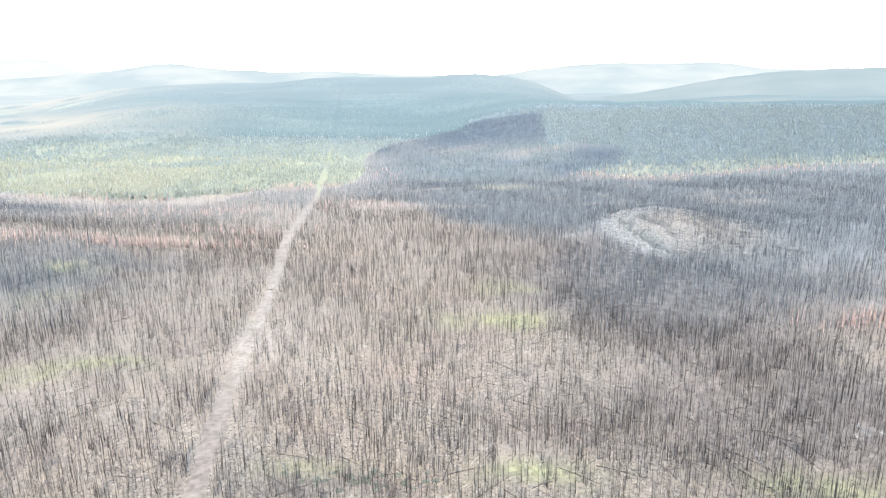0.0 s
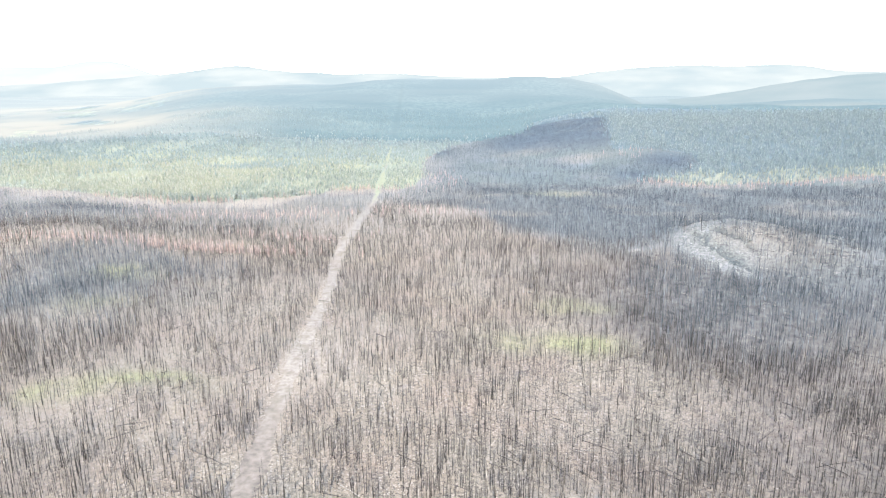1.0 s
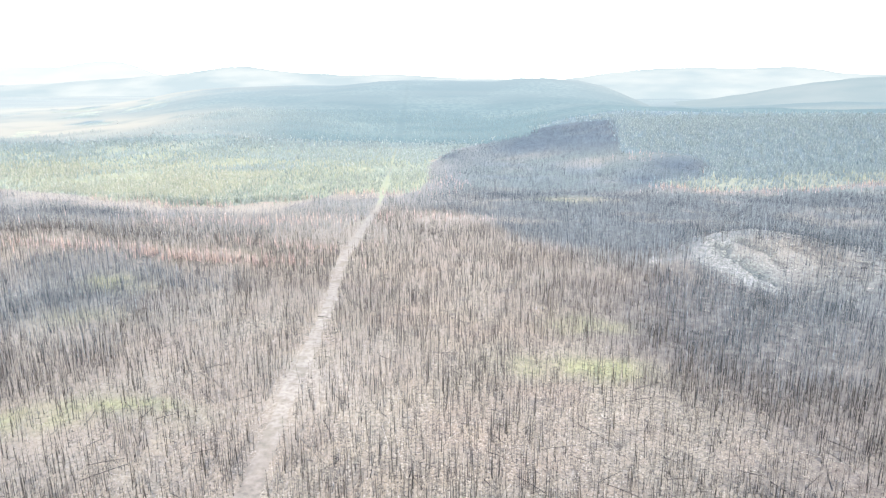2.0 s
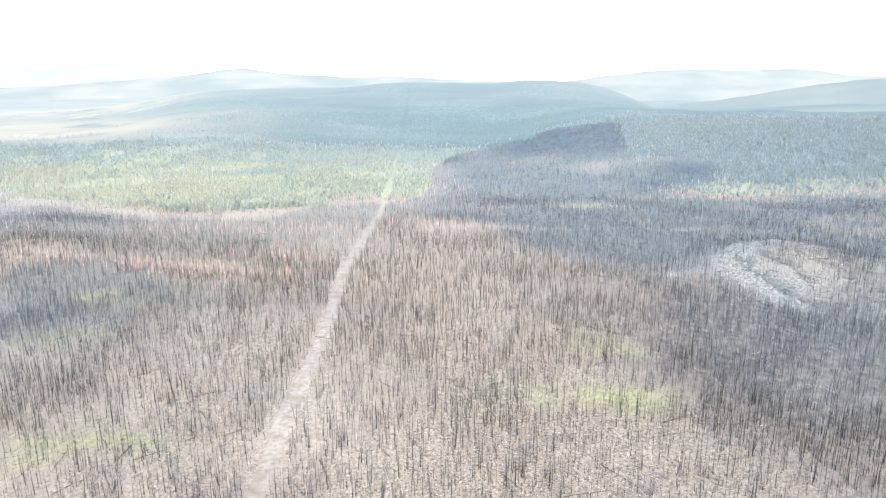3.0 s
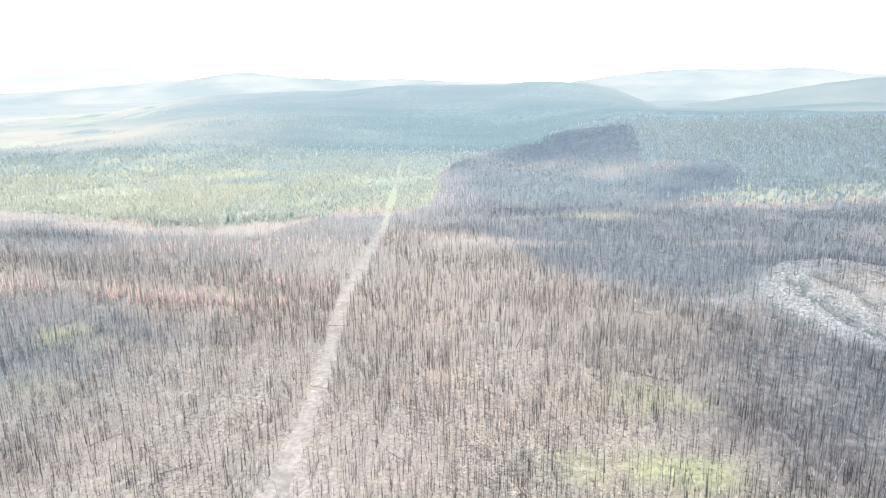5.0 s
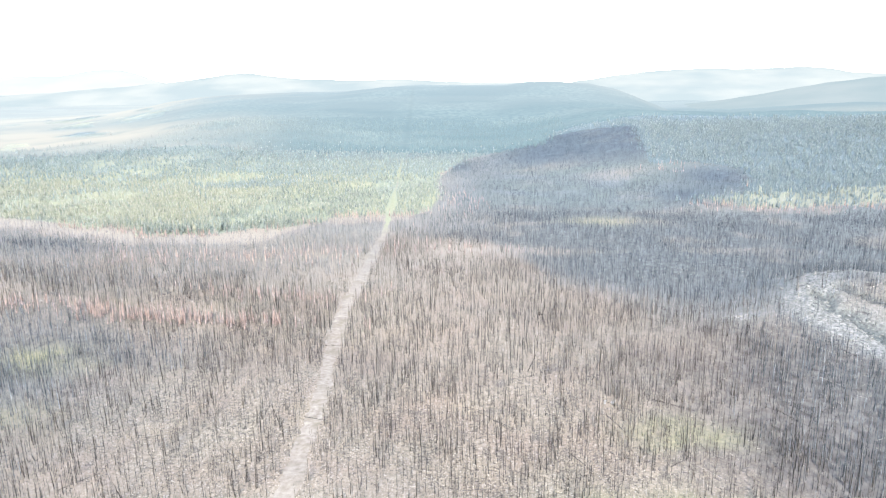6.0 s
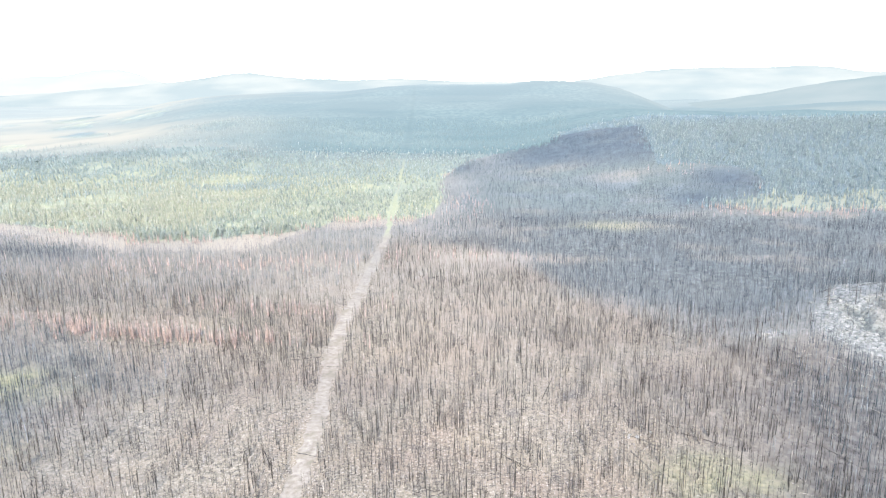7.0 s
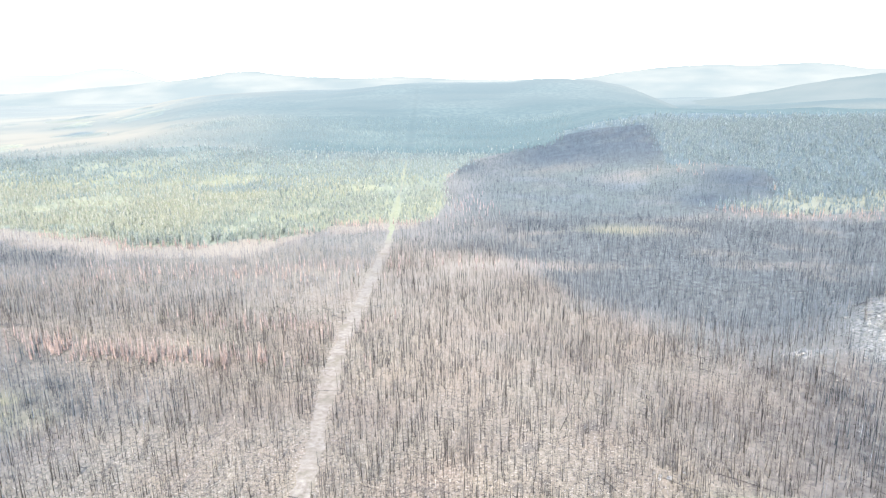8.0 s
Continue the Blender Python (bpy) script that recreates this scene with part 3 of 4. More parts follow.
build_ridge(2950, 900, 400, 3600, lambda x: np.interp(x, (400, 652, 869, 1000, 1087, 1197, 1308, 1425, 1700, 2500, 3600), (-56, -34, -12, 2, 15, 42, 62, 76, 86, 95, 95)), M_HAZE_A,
            "blue-green wooded ridge, glowing for haze")


def far_lift(x, y):
    sunk = 15 * S(x, 10, 90) * (1 - S(y + (fbm(x, y, 50, 45) - 0.5) * 60, 1060, 1150))
    return height(x, y) - 2.5 + 4 * S(y, 1010, 1080) + (fbm(x, y, 60, 44) - 0.5) * 4 - sunk


def far_open(x, y):
    """Pale open ground among the far woods."""
    v = 0.9 * bump(x, y, -1250, 1900, 420, 260) + 0.5 * bump(x, y, 720, 1950, 420, 300) + 0.9 * bump(x, y, -480, 1010, 90, 45)
    flats = 1.3 * bump(x + 0.75 * (y - 1270), y, -900, 1310, 320, 210) * (0.6 + 0.6 * S(fbm(x, y, 70, 17), 0.3, 0.6))
    return np.clip(1.3 * S(fbm(x, y, 130, 17), 0.2, 0.55) * v + flats, 0, 1)


def far_material():
    m, n, bsdf = material("haze_glow_land", 1.0, 0.0)
    c = mixed(n, textured(n, 210, 5, 0.42, 0.62), (0.006, 0.012, 0.015), (0.018, 0.025, 0.025))
    c = mixed(n, textured(n, 9, 6, 0.4, 0.62), c, (0.004, 0.01, 0.014))
    c = mixed(n, attribute(n, "clearing"), c, (0.03, 0.029, 0.025))
    # Cutline coloured dark for the shade between its trees.
    c = mixed(n, attribute(n, "cut_shade"), c, (0.002, 0.006, 0.008))
    n.links.new(c, bsdf.inputs["Base Color"])
    # Emission imitates haze and mist over the land and its clearings.
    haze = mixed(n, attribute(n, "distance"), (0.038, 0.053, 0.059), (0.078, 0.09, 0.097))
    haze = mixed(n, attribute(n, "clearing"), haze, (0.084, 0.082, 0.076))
    n.links.new(mixed(n, attribute(n, "mist_glow"), haze, (0.094, 0.1, 0.1)), bsdf.inputs["Emission Color"])
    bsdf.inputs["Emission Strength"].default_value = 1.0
    return m


def far_attributes(me, v):
    x, y = v[:, 0], v[:, 1]
    # Glow rises with distance, and in streaks and hollows for mist.
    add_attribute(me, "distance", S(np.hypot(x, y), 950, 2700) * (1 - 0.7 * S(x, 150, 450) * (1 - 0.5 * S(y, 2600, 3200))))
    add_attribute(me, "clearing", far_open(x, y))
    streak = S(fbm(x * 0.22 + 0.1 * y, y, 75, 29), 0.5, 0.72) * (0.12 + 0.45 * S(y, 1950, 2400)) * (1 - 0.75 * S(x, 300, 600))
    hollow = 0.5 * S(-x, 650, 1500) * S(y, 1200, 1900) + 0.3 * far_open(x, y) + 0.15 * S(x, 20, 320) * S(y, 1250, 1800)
    add_attribute(me, "mist_glow", np.clip((streak + hollow) * (1 - 0.85 * S(x, 200, 450) * (1 - S(y, 2700, 3100))), 0, 1))
    add_attribute(me, "cut_shade", 0.35 * (np.abs(x - trail_x(y)) < 3.5) * (1 - S(y, 1650, 2000)))


def build_far_land():
    """The wooded hills and flats beyond a kilometre, with a glow in place of haze."""
    m = far_material()
    xs = np.unique(np.concatenate([spaced((-4200, -1300, 36), (-1300, 1100, 150), (1100, 4201, 36)), np.linspace(-300, -150, 60)]))
    ys = spaced((1010, 2400, 110), (2400, 4900, 40))
    gx, gy = np.meshgrid(xs, ys)
    x, y = gx.ravel(), gy.ravel()
    i = np.arange(x.size).reshape(gx.shape)
    quads = np.stack([i[:-1, :-1], i[:-1, 1:], i[1:, 1:], i[1:, :-1]], -1).reshape(-1, 4)
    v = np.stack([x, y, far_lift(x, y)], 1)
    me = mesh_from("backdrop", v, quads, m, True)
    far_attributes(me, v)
    tagged(new("backdrop", me), "broad blue-green wooded hills, glowing for bright haze", "hills", kind="structure")
    tx, ty, r = place((-1150, 1030, 1000, 1960), 0.03, 33)
    ok = in_sector(tx, ty) & (r.random(len(tx)) > 1.7 * far_open(tx, ty)) & (r.random(len(tx)) < 1.15 - 1.2 * S(ty, 1100, 1420)) & (np.abs(tx - trail_x(ty)) > 7) & (tx < 60)
    tx, ty = tx[ok], ty[ok]
    k = len(tx)
    spike = [(np.array([(0.5, 0, 0), (-0.25, 0.43, 0), (-0.25, -0.43, 0), (0, 0, 1.0)]), np.array([(0, 1, 3), (1, 2, 3), (2, 0, 3)]))]
    tall = r.normal(5.2, 1.2, k).clip(3, 8)
    v, f = spread(spike, tx, ty, far_lift(tx, ty) - 0.5, tall * r.uniform(0.5, 0.8, k), tall, r.uniform(0, 6.28, k), tx * 0, tx * 0, np.zeros(k, int))
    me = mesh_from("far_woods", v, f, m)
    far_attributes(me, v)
    tagged(new("far_woods", me), "far blue-green spruce woods, glowing for haze", "trees", kind="stuff")


build_far_land()


# ---- trees ----
def dead_template(r, segs, stubs, sides):
    """A bare trunk with broken branch stubs, one metre tall and one wide at the base."""
    bend = r.uniform(-0.012, 0.012, 2)
    pts = [(bend[0] * math.sin(3 * t) * 9, bend[1] * math.sin(2.2 * t) * 9, t) for t in np.linspace(0, 1, segs + 1)]
    pieces = [tube(pts, [0.5 * (1 - 0.72 * p[2]) for p in pts], sides, False)]
    for _ in range(stubs):
        h, q, ln = r.uniform(0.25, 0.97), r.uniform(0, 6.28), r.uniform(2.2, 6.5)
        d = np.array([math.cos(q), math.sin(q)])
        ln = ln * (1.25 - h)
        t = 0.18 * (1.1 - 0.7 * h)
        n2 = np.array([-d[1], d[0]]) * t
        base, tip = d * 0.2, d * ln
        dz = r.uniform(-0.05, 0.02)
        v = [(*(base + n2), h), (*(base - n2), h), (*base, h + 0.02), (*tip, h + dz)]
        pieces.append((np.array(v), np.array([(0, 1, 3), (1, 2, 3), (2, 0, 3)])))
    return joined(pieces)


def spruce_template(r, tiers, sides, width=1.0):
    """A narrow spruce crown of ragged skirts, one metre tall and about one wide."""
    pieces = []
    for k in range(tiers):
        lo, hi = 0.08 + 0.84 * k / tiers, min(1.0, 0.08 + 0.84 * (k + 1.75) / tiers)
        rad = 0.5 * width * (1 - 0.86 * k / tiers) * r.uniform(0.85, 1.12)
        ring = []
        for s in range(sides):
            q = 6.283 * (s + r.uniform(-0.3, 0.3)) / sides + k
            f = rad * (1.0 if s % 2 else 0.62) * r.uniform(0.8, 1.2)
            ring.append((f * math.cos(q), f * math.sin(q), lo + r.uniform(-0.03, 0.03)))
        v = np.array(ring + [(r.uniform(-0.01, 0.01), r.uniform(-0.01, 0.01), hi)])
        pieces.append((v, np.array([(s, (s + 1) % sides, sides) for s in range(sides)])))
    return joined(pieces)


TR = np.random.default_rng(11)
NEAR_DEAD = [dead_template(TR, 2, 2, 3) for _ in range(8)]
MID_DEAD = [dead_template(TR, 1, 1, 3) for _ in range(6)]
FAR_DEAD = [dead_template(TR, 1, 0, 3) for _ in range(5)]
SPRUCE = [spruce_template(TR, 3, 6) for _ in range(8)]
FAR_SPRUCE = [spruce_template(TR, 2, 5) for _ in range(8)]
THING_PLOT = (-78, 122, 50, 152)      # the stretch whose trees are built one by one


def in_plot(x, y):
    return (x > THING_PLOT[0]) & (x < THING_PLOT[2]) & (y > THING_PLOT[1]) & (y < THING_PLOT[3])


def stuff(name, arrays, mat, label, category):
    tagged(new(name, mesh_from(name, *arrays, mat)), label, category, kind="stuff")


def dead_forest():
    bands = (((-330, 60, 330, 345), 0.9, NEAR_DEAD, 1), ((-520, 345, 520, 450), 0.45, MID_DEAD, 2), ((-520, 450, 520, 600), 0.48, FAR_DEAD, 5), ((-420, 600, 460, 1130), 0.24, FAR_DEAD, 3), ((-140, -70, 140, 60), 0.3, FAR_DEAD, 4))
    for region, dmax, templates, seed in bands:
        x, y, r = place(region, dmax, seed)
        ok = (in_sector(x, y) | (y < 60)) & burned(x + r.normal(0, 6, len(x)), y + r.normal(0, 7, len(x))) & (r.random(len(x)) < density(x, y) / dmax) & (~in_plot(x, y) | (r.random(len(x)) < 0.97))
        ok &= (r.random(len(x)) < 0.25) | burned(x, y + 30) | (y < 430)
        ok &= r.random(len(x)) > 0.8 * np.clip(scorched(x, y), 0, 1) * (y > 300)
        x, y = x[ok], y[ok]
        n = len(x)
        tall = r.normal(4.9, 1.15, n).clip(1.8, 7.5) * np.where(r.random(n) < 0.2, 0.5, 1) * (1 - 0.16 * S(y, 300, 420))
        wide = (0.014 * tall * r.uniform(0.7, 1.35, n) + 0.055) * np.where(r.random(n) < 0.25, 1.45, 0.8)
        lean = r.normal(0, 0.025, (2, n)) * np.where(r.random(n) < 0.05, 6, 1)
        turn, pick = r.uniform(0, 6.28, n), r.integers(0, len(templates), n)
        black = charred(x, y) * np.where(y < 330, 1.25, 1.6) + r.normal(0, 0.16, n) > 0.5
        silver = ~black & (r.random(n) < np.where(x > -95, beyond(x, y) * (1 - 0.75 * (1 - S(y, 330, 400)) * S(x, 20, 50)), S(y + (fbm(x, y, 50, 87) - 0.5) * 120, 330, 460)))
        sooty = (y > 330) | (S(x, 30, 75) * S(y, 190, 240) + S(-x, 95, 140) * S(y, 190, 240) > r.random(n))
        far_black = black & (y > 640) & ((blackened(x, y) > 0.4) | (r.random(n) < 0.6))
        kinds = [(far_black, M_HAZE_SOOT, "far stand of black burned conifer trunks, tinted blue for haze"), (black & sooty & ~far_black, M_SOOT_STUFF, "stand of soot-black burned conifer trunks"), (black & ~sooty, M_CHAR_STUFF, "close stand of black burned conifer trunks"), (silver, M_SILVER_STUFF, "stand of burned bare conifer trunks, silver-grey partly for haze"),
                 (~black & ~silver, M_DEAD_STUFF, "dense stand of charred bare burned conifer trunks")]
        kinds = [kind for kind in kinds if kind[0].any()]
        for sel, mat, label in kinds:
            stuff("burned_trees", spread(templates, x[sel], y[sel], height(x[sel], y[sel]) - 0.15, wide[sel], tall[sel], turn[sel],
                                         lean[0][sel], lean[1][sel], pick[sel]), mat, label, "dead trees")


dead_forest()


def rust_forest():
    x, y, r = place((-330, 100, 420, 840), 0.55, 21)
    ok = in_sector(x, y) & burned(x, y) & (r.random(len(x)) < np.clip(scorched(x, y), 0, 1) * np.where(y < 300, 0.5, 0.9)) & (np.abs(x - trail_x(y)) > 5)
    border = burned(x, y) & ~burned(x, y + 14) & (r.random(len(x)) < np.where(x > 112, np.where(y < 665, 0.06, 0.015) * (y < 830), np.where(x > -60, 0.0, 0.12))) & (y > 440)
    ok = ok | (border & in_sector(x, y))
    x, y = x[ok], y[ok]
    n = len(x)
    tall = r.normal(4.4, 0.9, n).clip(2.2, 7.0)
    v = spread(SPRUCE, x, y, height(x, y), tall * r.uniform(0.1, 0.17, n), tall, r.uniform(0, 6.28, n), r.normal(0, 0.03, n), r.normal(0, 0.03, n), r.integers(0, 8, n))
    stuff("scorched_trees", v, M_RUST_STUFF, "scorched conifers with rust-brown dead needles", "dead trees")


rust_forest()


def green_forest():
    x, y, r = place((-900, 470, 720, 1240), 0.16, 31)
    open_ = np.clip(S(fbm(x, y, 60, 15), 0.5, 0.7) + 0.45 * S(-x, 200, 480), 0, 1) * (1 - S(x, -60, 60))
    ok = in_sector(x, y) & ~burned(x + r.normal(0, 5, len(x)), y + r.normal(0, 6, len(x))) & (np.abs(x - trail_x(y)) > 3.4 - 2 * S(y, 690, 740)) & (r.random(len(x)) > np.maximum(0.65 * open_, 0.85 * glades(x, y))) & (r.random(len(x)) < (0.55 + 0.45 * fbm(x, y, 25, 77)) * (1 - S(y, 1000 + 20 * (x > 0), 1110 + 40 * (x > 0))))
    x, y = x[ok], y[ok]
    n = len(x)
    tall = r.gamma(9, 0.44, n).clip(1.6, 7.0)
    wide, turn, pick = tall * r.uniform(0.22, 0.36, n), r.uniform(0, 6.28, n), r.integers(0, 8, n)
    lean = r.normal(0, 0.02, (2, n))
    # Farther trees take the bluer needles in place of haze.
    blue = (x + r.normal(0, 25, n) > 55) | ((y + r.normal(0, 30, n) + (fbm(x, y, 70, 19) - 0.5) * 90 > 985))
    teal = ~blue & (y + r.normal(0, 60, n) + (fbm(x, y, 90, 19) - 0.5) * 260 + 260 * bump(x, y, -294, 765, 50, 26) + 200 * bump(x, y, -286, 874, 60, 22) > 810)
    strip = (x > 125) & (y < 720) & burned(x, y - 30 - 40 * fbm(x, y, 40, 7)) & (r.random(n) < 0.16)
    blue &= ~strip
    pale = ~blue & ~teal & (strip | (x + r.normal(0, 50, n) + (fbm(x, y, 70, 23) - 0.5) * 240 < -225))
    for sel, mat, label in ((~blue & ~teal & ~pale, M_GREEN_STUFF, "living green spruce forest beyond the burn"), (pale, M_PALE_GREEN, "yellow-green young trees and shrubs, paled for haze"), (teal, M_TEAL, "teal-green spruce forest on the flats, tinted for haze"), (blue, M_HAZE_GREEN, "spruce forest on the hillside, tinted blue-green for haze")):
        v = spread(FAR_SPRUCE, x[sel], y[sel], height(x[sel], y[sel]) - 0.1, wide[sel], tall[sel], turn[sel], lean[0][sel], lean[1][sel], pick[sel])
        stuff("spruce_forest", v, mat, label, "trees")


green_forest()


# ---- forest floor ----
def fallen_sticks(x, y, r, ln, rad, q, label):
    """Thin logs lying on the floor, some of them propped at one end."""
    tv, tf = tube([(0, 0, -0.5), (0.02, 0.1, 0.1), (0, 0, 0.5)], [0.5, 0.4, 0.2], 3)
    n = len(x)
    d = np.stack([np.cos(q), np.sin(q)], 1)
    p1, p2 = np.stack([x, y], 1) - d * ln[:, None] / 2, np.stack([x, y], 1) + d * ln[:, None] / 2
    z1, z2 = floor_height(p1[:, 0], p1[:, 1]) + 0.1, floor_height(p2[:, 0], p2[:, 1]) + 0.1 + np.where(r.random(n) < 0.3, r.uniform(0, 0.9, n), 0)
    along = tv[:, 2] + 0.5
    c = np.stack([p1[:, 0], p1[:, 1], z1], 1)[:, None] * (1 - along)[None, :, None] + np.stack([p2[:, 0], p2[:, 1], z2], 1)[:, None] * along[None, :, None]
    side = np.stack([-d[:, 1], d[:, 0], d[:, 0] * 0], 1)
    c = c + side[:, None] * (tv[:, 0][None] * rad[:, None] * 2)[..., None]
    c[..., 2] += tv[:, 1][None] * rad[:, None] * 2
    tris = (tf[None] + (np.arange(n) * len(tv))[:, None, None]).reshape(-1, 3)
    stuff("deadfall", (c.reshape(-1, 3), tris), M_LOG_STUFF, label, "deadfall")


def floor_litter():
    x, y, r = place((-260, 90, 260, 420), 0.075, 41)
    ok = in_sector(x, y) & burned(x, y) & (np.abs(x - trail_x(y)) > 3.2) & (r.random(len(x)) < 0.5 + 0.5 * fbm(x, y, 30, 3))
    x, y = x[ok], y[ok]
    n = len(x)
    q = np.where(r.random(n) < 0.65, r.normal(-0.85, 0.3, n), r.normal(0.75, 0.5, n))
    fallen_sticks(x, y, r, r.gamma(3.4, 0.85, n).clip(0.6, 7), r.uniform(0.02, 0.05, n), q, "scattered fallen sticks and thin burned logs")
    x, y, r = place((88, 296, 165, 366), 0.22, 43)
    ok = r.random(len(x)) < (0.25 + 0.75 * S(fbm(x, y, 9, 39), 0.45, 0.65)) * S(x - 0.4 * (340 - y), 92, 104)
    x, y = x[ok], y[ok]
    n = len(x)
    fallen_sticks(x, y, r, r.gamma(4, 0.9, n).clip(1, 8), r.uniform(0.04, 0.11, n), r.normal(-0.15, 0.28, n), "fallen burned logs lying across the rocky knoll")
    clump = []
    for _ in range(6):
        v, f = [], []
        for k in range(4):
            q, t = TR.uniform(0, 6.28), TR.uniform(0.3, 0.9)
            a0 = len(v)
            v += [(-0.3 * math.sin(q), 0.3 * math.cos(q), 0), (0.3 * math.sin(q), -0.3 * math.cos(q), 0), (t * math.cos(q), t * math.sin(q), TR.uniform(0.5, 1))]
            f.append((a0, a0 + 1, a0 + 2))
        clump.append((np.array(v), np.array(f)))
    for name, dmax, chance, mat, label, cat in (
            ("dry_brush", 0.22, lambda x, y: 0.25 + 0.75 * S(fbm(x, y, 12, 4), 0.4, 0.65), M_BRUSH, "pale dry brush and ashy tufts on the burned floor", "brush"),
            ("fresh_grass", 0.9, lambda x, y: np.clip(grassy(x, y) - 0.12, 0, 1) * 0.9, M_SPROUT, "yellow-green grass and sprouts regrowing in patches", "grass")):
        x, y, r = place((-260, 90, 260, 420 if name == "dry_brush" else 300), dmax, 51)
        ok = in_sector(x, y) & burned(x, y) & (np.abs(x - trail_x(y)) > 3.2) & (r.random(len(x)) < chance(x, y)) & (outcrop(x, y) < 0.4)
        x, y = x[ok], y[ok]
        n = len(x)
        v = spread(clump, x, y, height(x, y) - 0.05, r.uniform(0.14, 0.4, n), r.uniform(0.25, 0.7, n), r.uniform(0, 6.28, n), r.normal(0, 0.2, n), r.normal(0, 0.2, n), r.integers(0, 6, n))
        stuff(name, v, mat, label, cat)


floor_litter()


# ---- trees, logs and rocks that can be told apart ----
def ground_at(x, y):
    return float(height(np.array([x]), np.array([y]))[0])


def floor_at(x, y):
    return float(floor_height(np.array([x]), np.array([y]))[0])


def burned_tree(r, tall):
    """A charred trunk with its broken branches."""
    tree = tagged(new("burned_tree"), "charred bare burned conifer with broken branch stubs", "dead tree", "burned trees beside the trail")
    base = 0.0075 * tall + 0.03
    bend = r.uniform(-0.12, 0.12, 2)
    pts = [(bend[0] * math.sin(2.6 * t), bend[1] * math.sin(2.0 * t), tall * t) for t in np.linspace(0, 1, 6)]
    part("trunk", mesh_from("trunk", *tube(pts, [base * (1 - 0.7 * i / 5) for i in range(6)], 6), M_DEAD), tree)
    for _ in range(7):
        t = r.uniform(0.2, 0.97)
        q, ln = r.uniform(0, 6.28), r.uniform(0.3, 1.25) * (1.25 - t)
        b0 = Vector((bend[0] * math.sin(2.6 * t), bend[1] * math.sin(2.0 * t), tall * t))
        tip = b0 + Vector((math.cos(q) * ln, math.sin(q) * ln, r.uniform(-0.45, 0.1) * ln))
        mid = b0.lerp(tip, 0.55) + Vector((0, 0, -0.06))
        part("branch", mesh_from("branch", *tube([b0, mid, tip], [0.03, 0.02, 0.008], 3), M_DEAD), tree)
    return tree


def burned_tree_things():
    r = np.random.default_rng(61)
    kinds = [burned_tree(r, t) for t in (3.6, 4.4, 5.0, 5.4, 5.9, 6.4, 7.0, 7.8)]
    x, y, r2 = place(THING_PLOT, 0.4, 62)
    ok = (r2.random(len(x)) < density(x, y) / 0.4)
    x, y = x[ok][:300], y[ok][:300]
    for i, (px, py) in enumerate(zip(x, y)):
        m = pose(px, py, ground_at(px, py) - 0.12, r2.normal(0, 2.5), r2.normal(0, 2.5), r2.uniform(0, 360))
        if i < len(kinds):
            kinds[i].matrix_basis = m
        else:
            copy_thing(kinds[int(r2.integers(0, len(kinds)))], m)
    for px, py, k in ((85.7, 348.6, 7), (86.6, 349.6, 6), (92.7, 344.6, 7), (118, 352, 6)):
        tree = copy_thing(kinds[k], pose(px, py, floor_at(px, py) - 0.12, 1, -1, 40 * k) @ Matrix.Diagonal((1.5, 1.5, 1.1, 1)))
        tagged(tree, "tall burned snag standing on the bare rocky knoll", "dead tree", "snags on the knoll")


burned_tree_things()


def fallen_log(r, ln):
    log = tagged(new("fallen_log"), "long thin burned log lying on the forest floor", "log", "fallen logs")
    pts = [(ln * (t - 0.5), 0.08 * math.sin(5 * t), 0.075 + 0.02 * math.sin(3 * t)) for t in np.linspace(0, 1, 6)]
    part("trunk", mesh_from("trunk", *tube(pts, [0.085 - 0.01 * i for i in range(6)], 6), M_LOG), log)
    for _ in range(4):
        t, q = r.uniform(-0.35, 0.45) * ln, r.uniform(0.2, 2.9)
        tip = Vector((t + r.uniform(0.2, 0.5), math.cos(q) * 0.6, 0.11 + math.sin(q) * 0.6))
        part("branch", mesh_from("branch", *tube([(t, 0, 0.11), tip], [0.03, 0.01], 3), M_LOG), log)
    return log


def fallen_log_things():
    r = np.random.default_rng(71)
    kinds = [fallen_log(r, ln) for ln in (4.5, 6.0, 7.5, 9.0, 11.0)]
    n = 0
    while n < 230:
        y = r.uniform(115, 330) if n < 140 else r.uniform(112, 180)
        x = r.uniform(-0.6, 0.6) * y
        if abs(x - float(trail_x(y))) < 8:
            continue
        q = r.normal(-47, 14) if r.random() < 0.7 else r.normal(40, 20)
        dx, dy = math.cos(radians(q)) * 3, math.sin(radians(q)) * 3
        rise = math.degrees(math.atan2(ground_at(x + dx, y + dy) - ground_at(x - dx, y - dy), 6))
        m = pose(x, y, ground_at(x, y) + 0.02, 0, -rise, q)
        if n < len(kinds):
            kinds[n].matrix_basis = m
        else:
            copy_thing(kinds[int(r.integers(0, 5))], m)
        n += 1
    for x, y, q in ((-75.4, 303.4, 6), (-66.9, 251.4, -14)):
        copy_thing(kinds[1], pose(x, y, ground_at(x, y) + 0.12, 0, 0, q))


fallen_log_things()


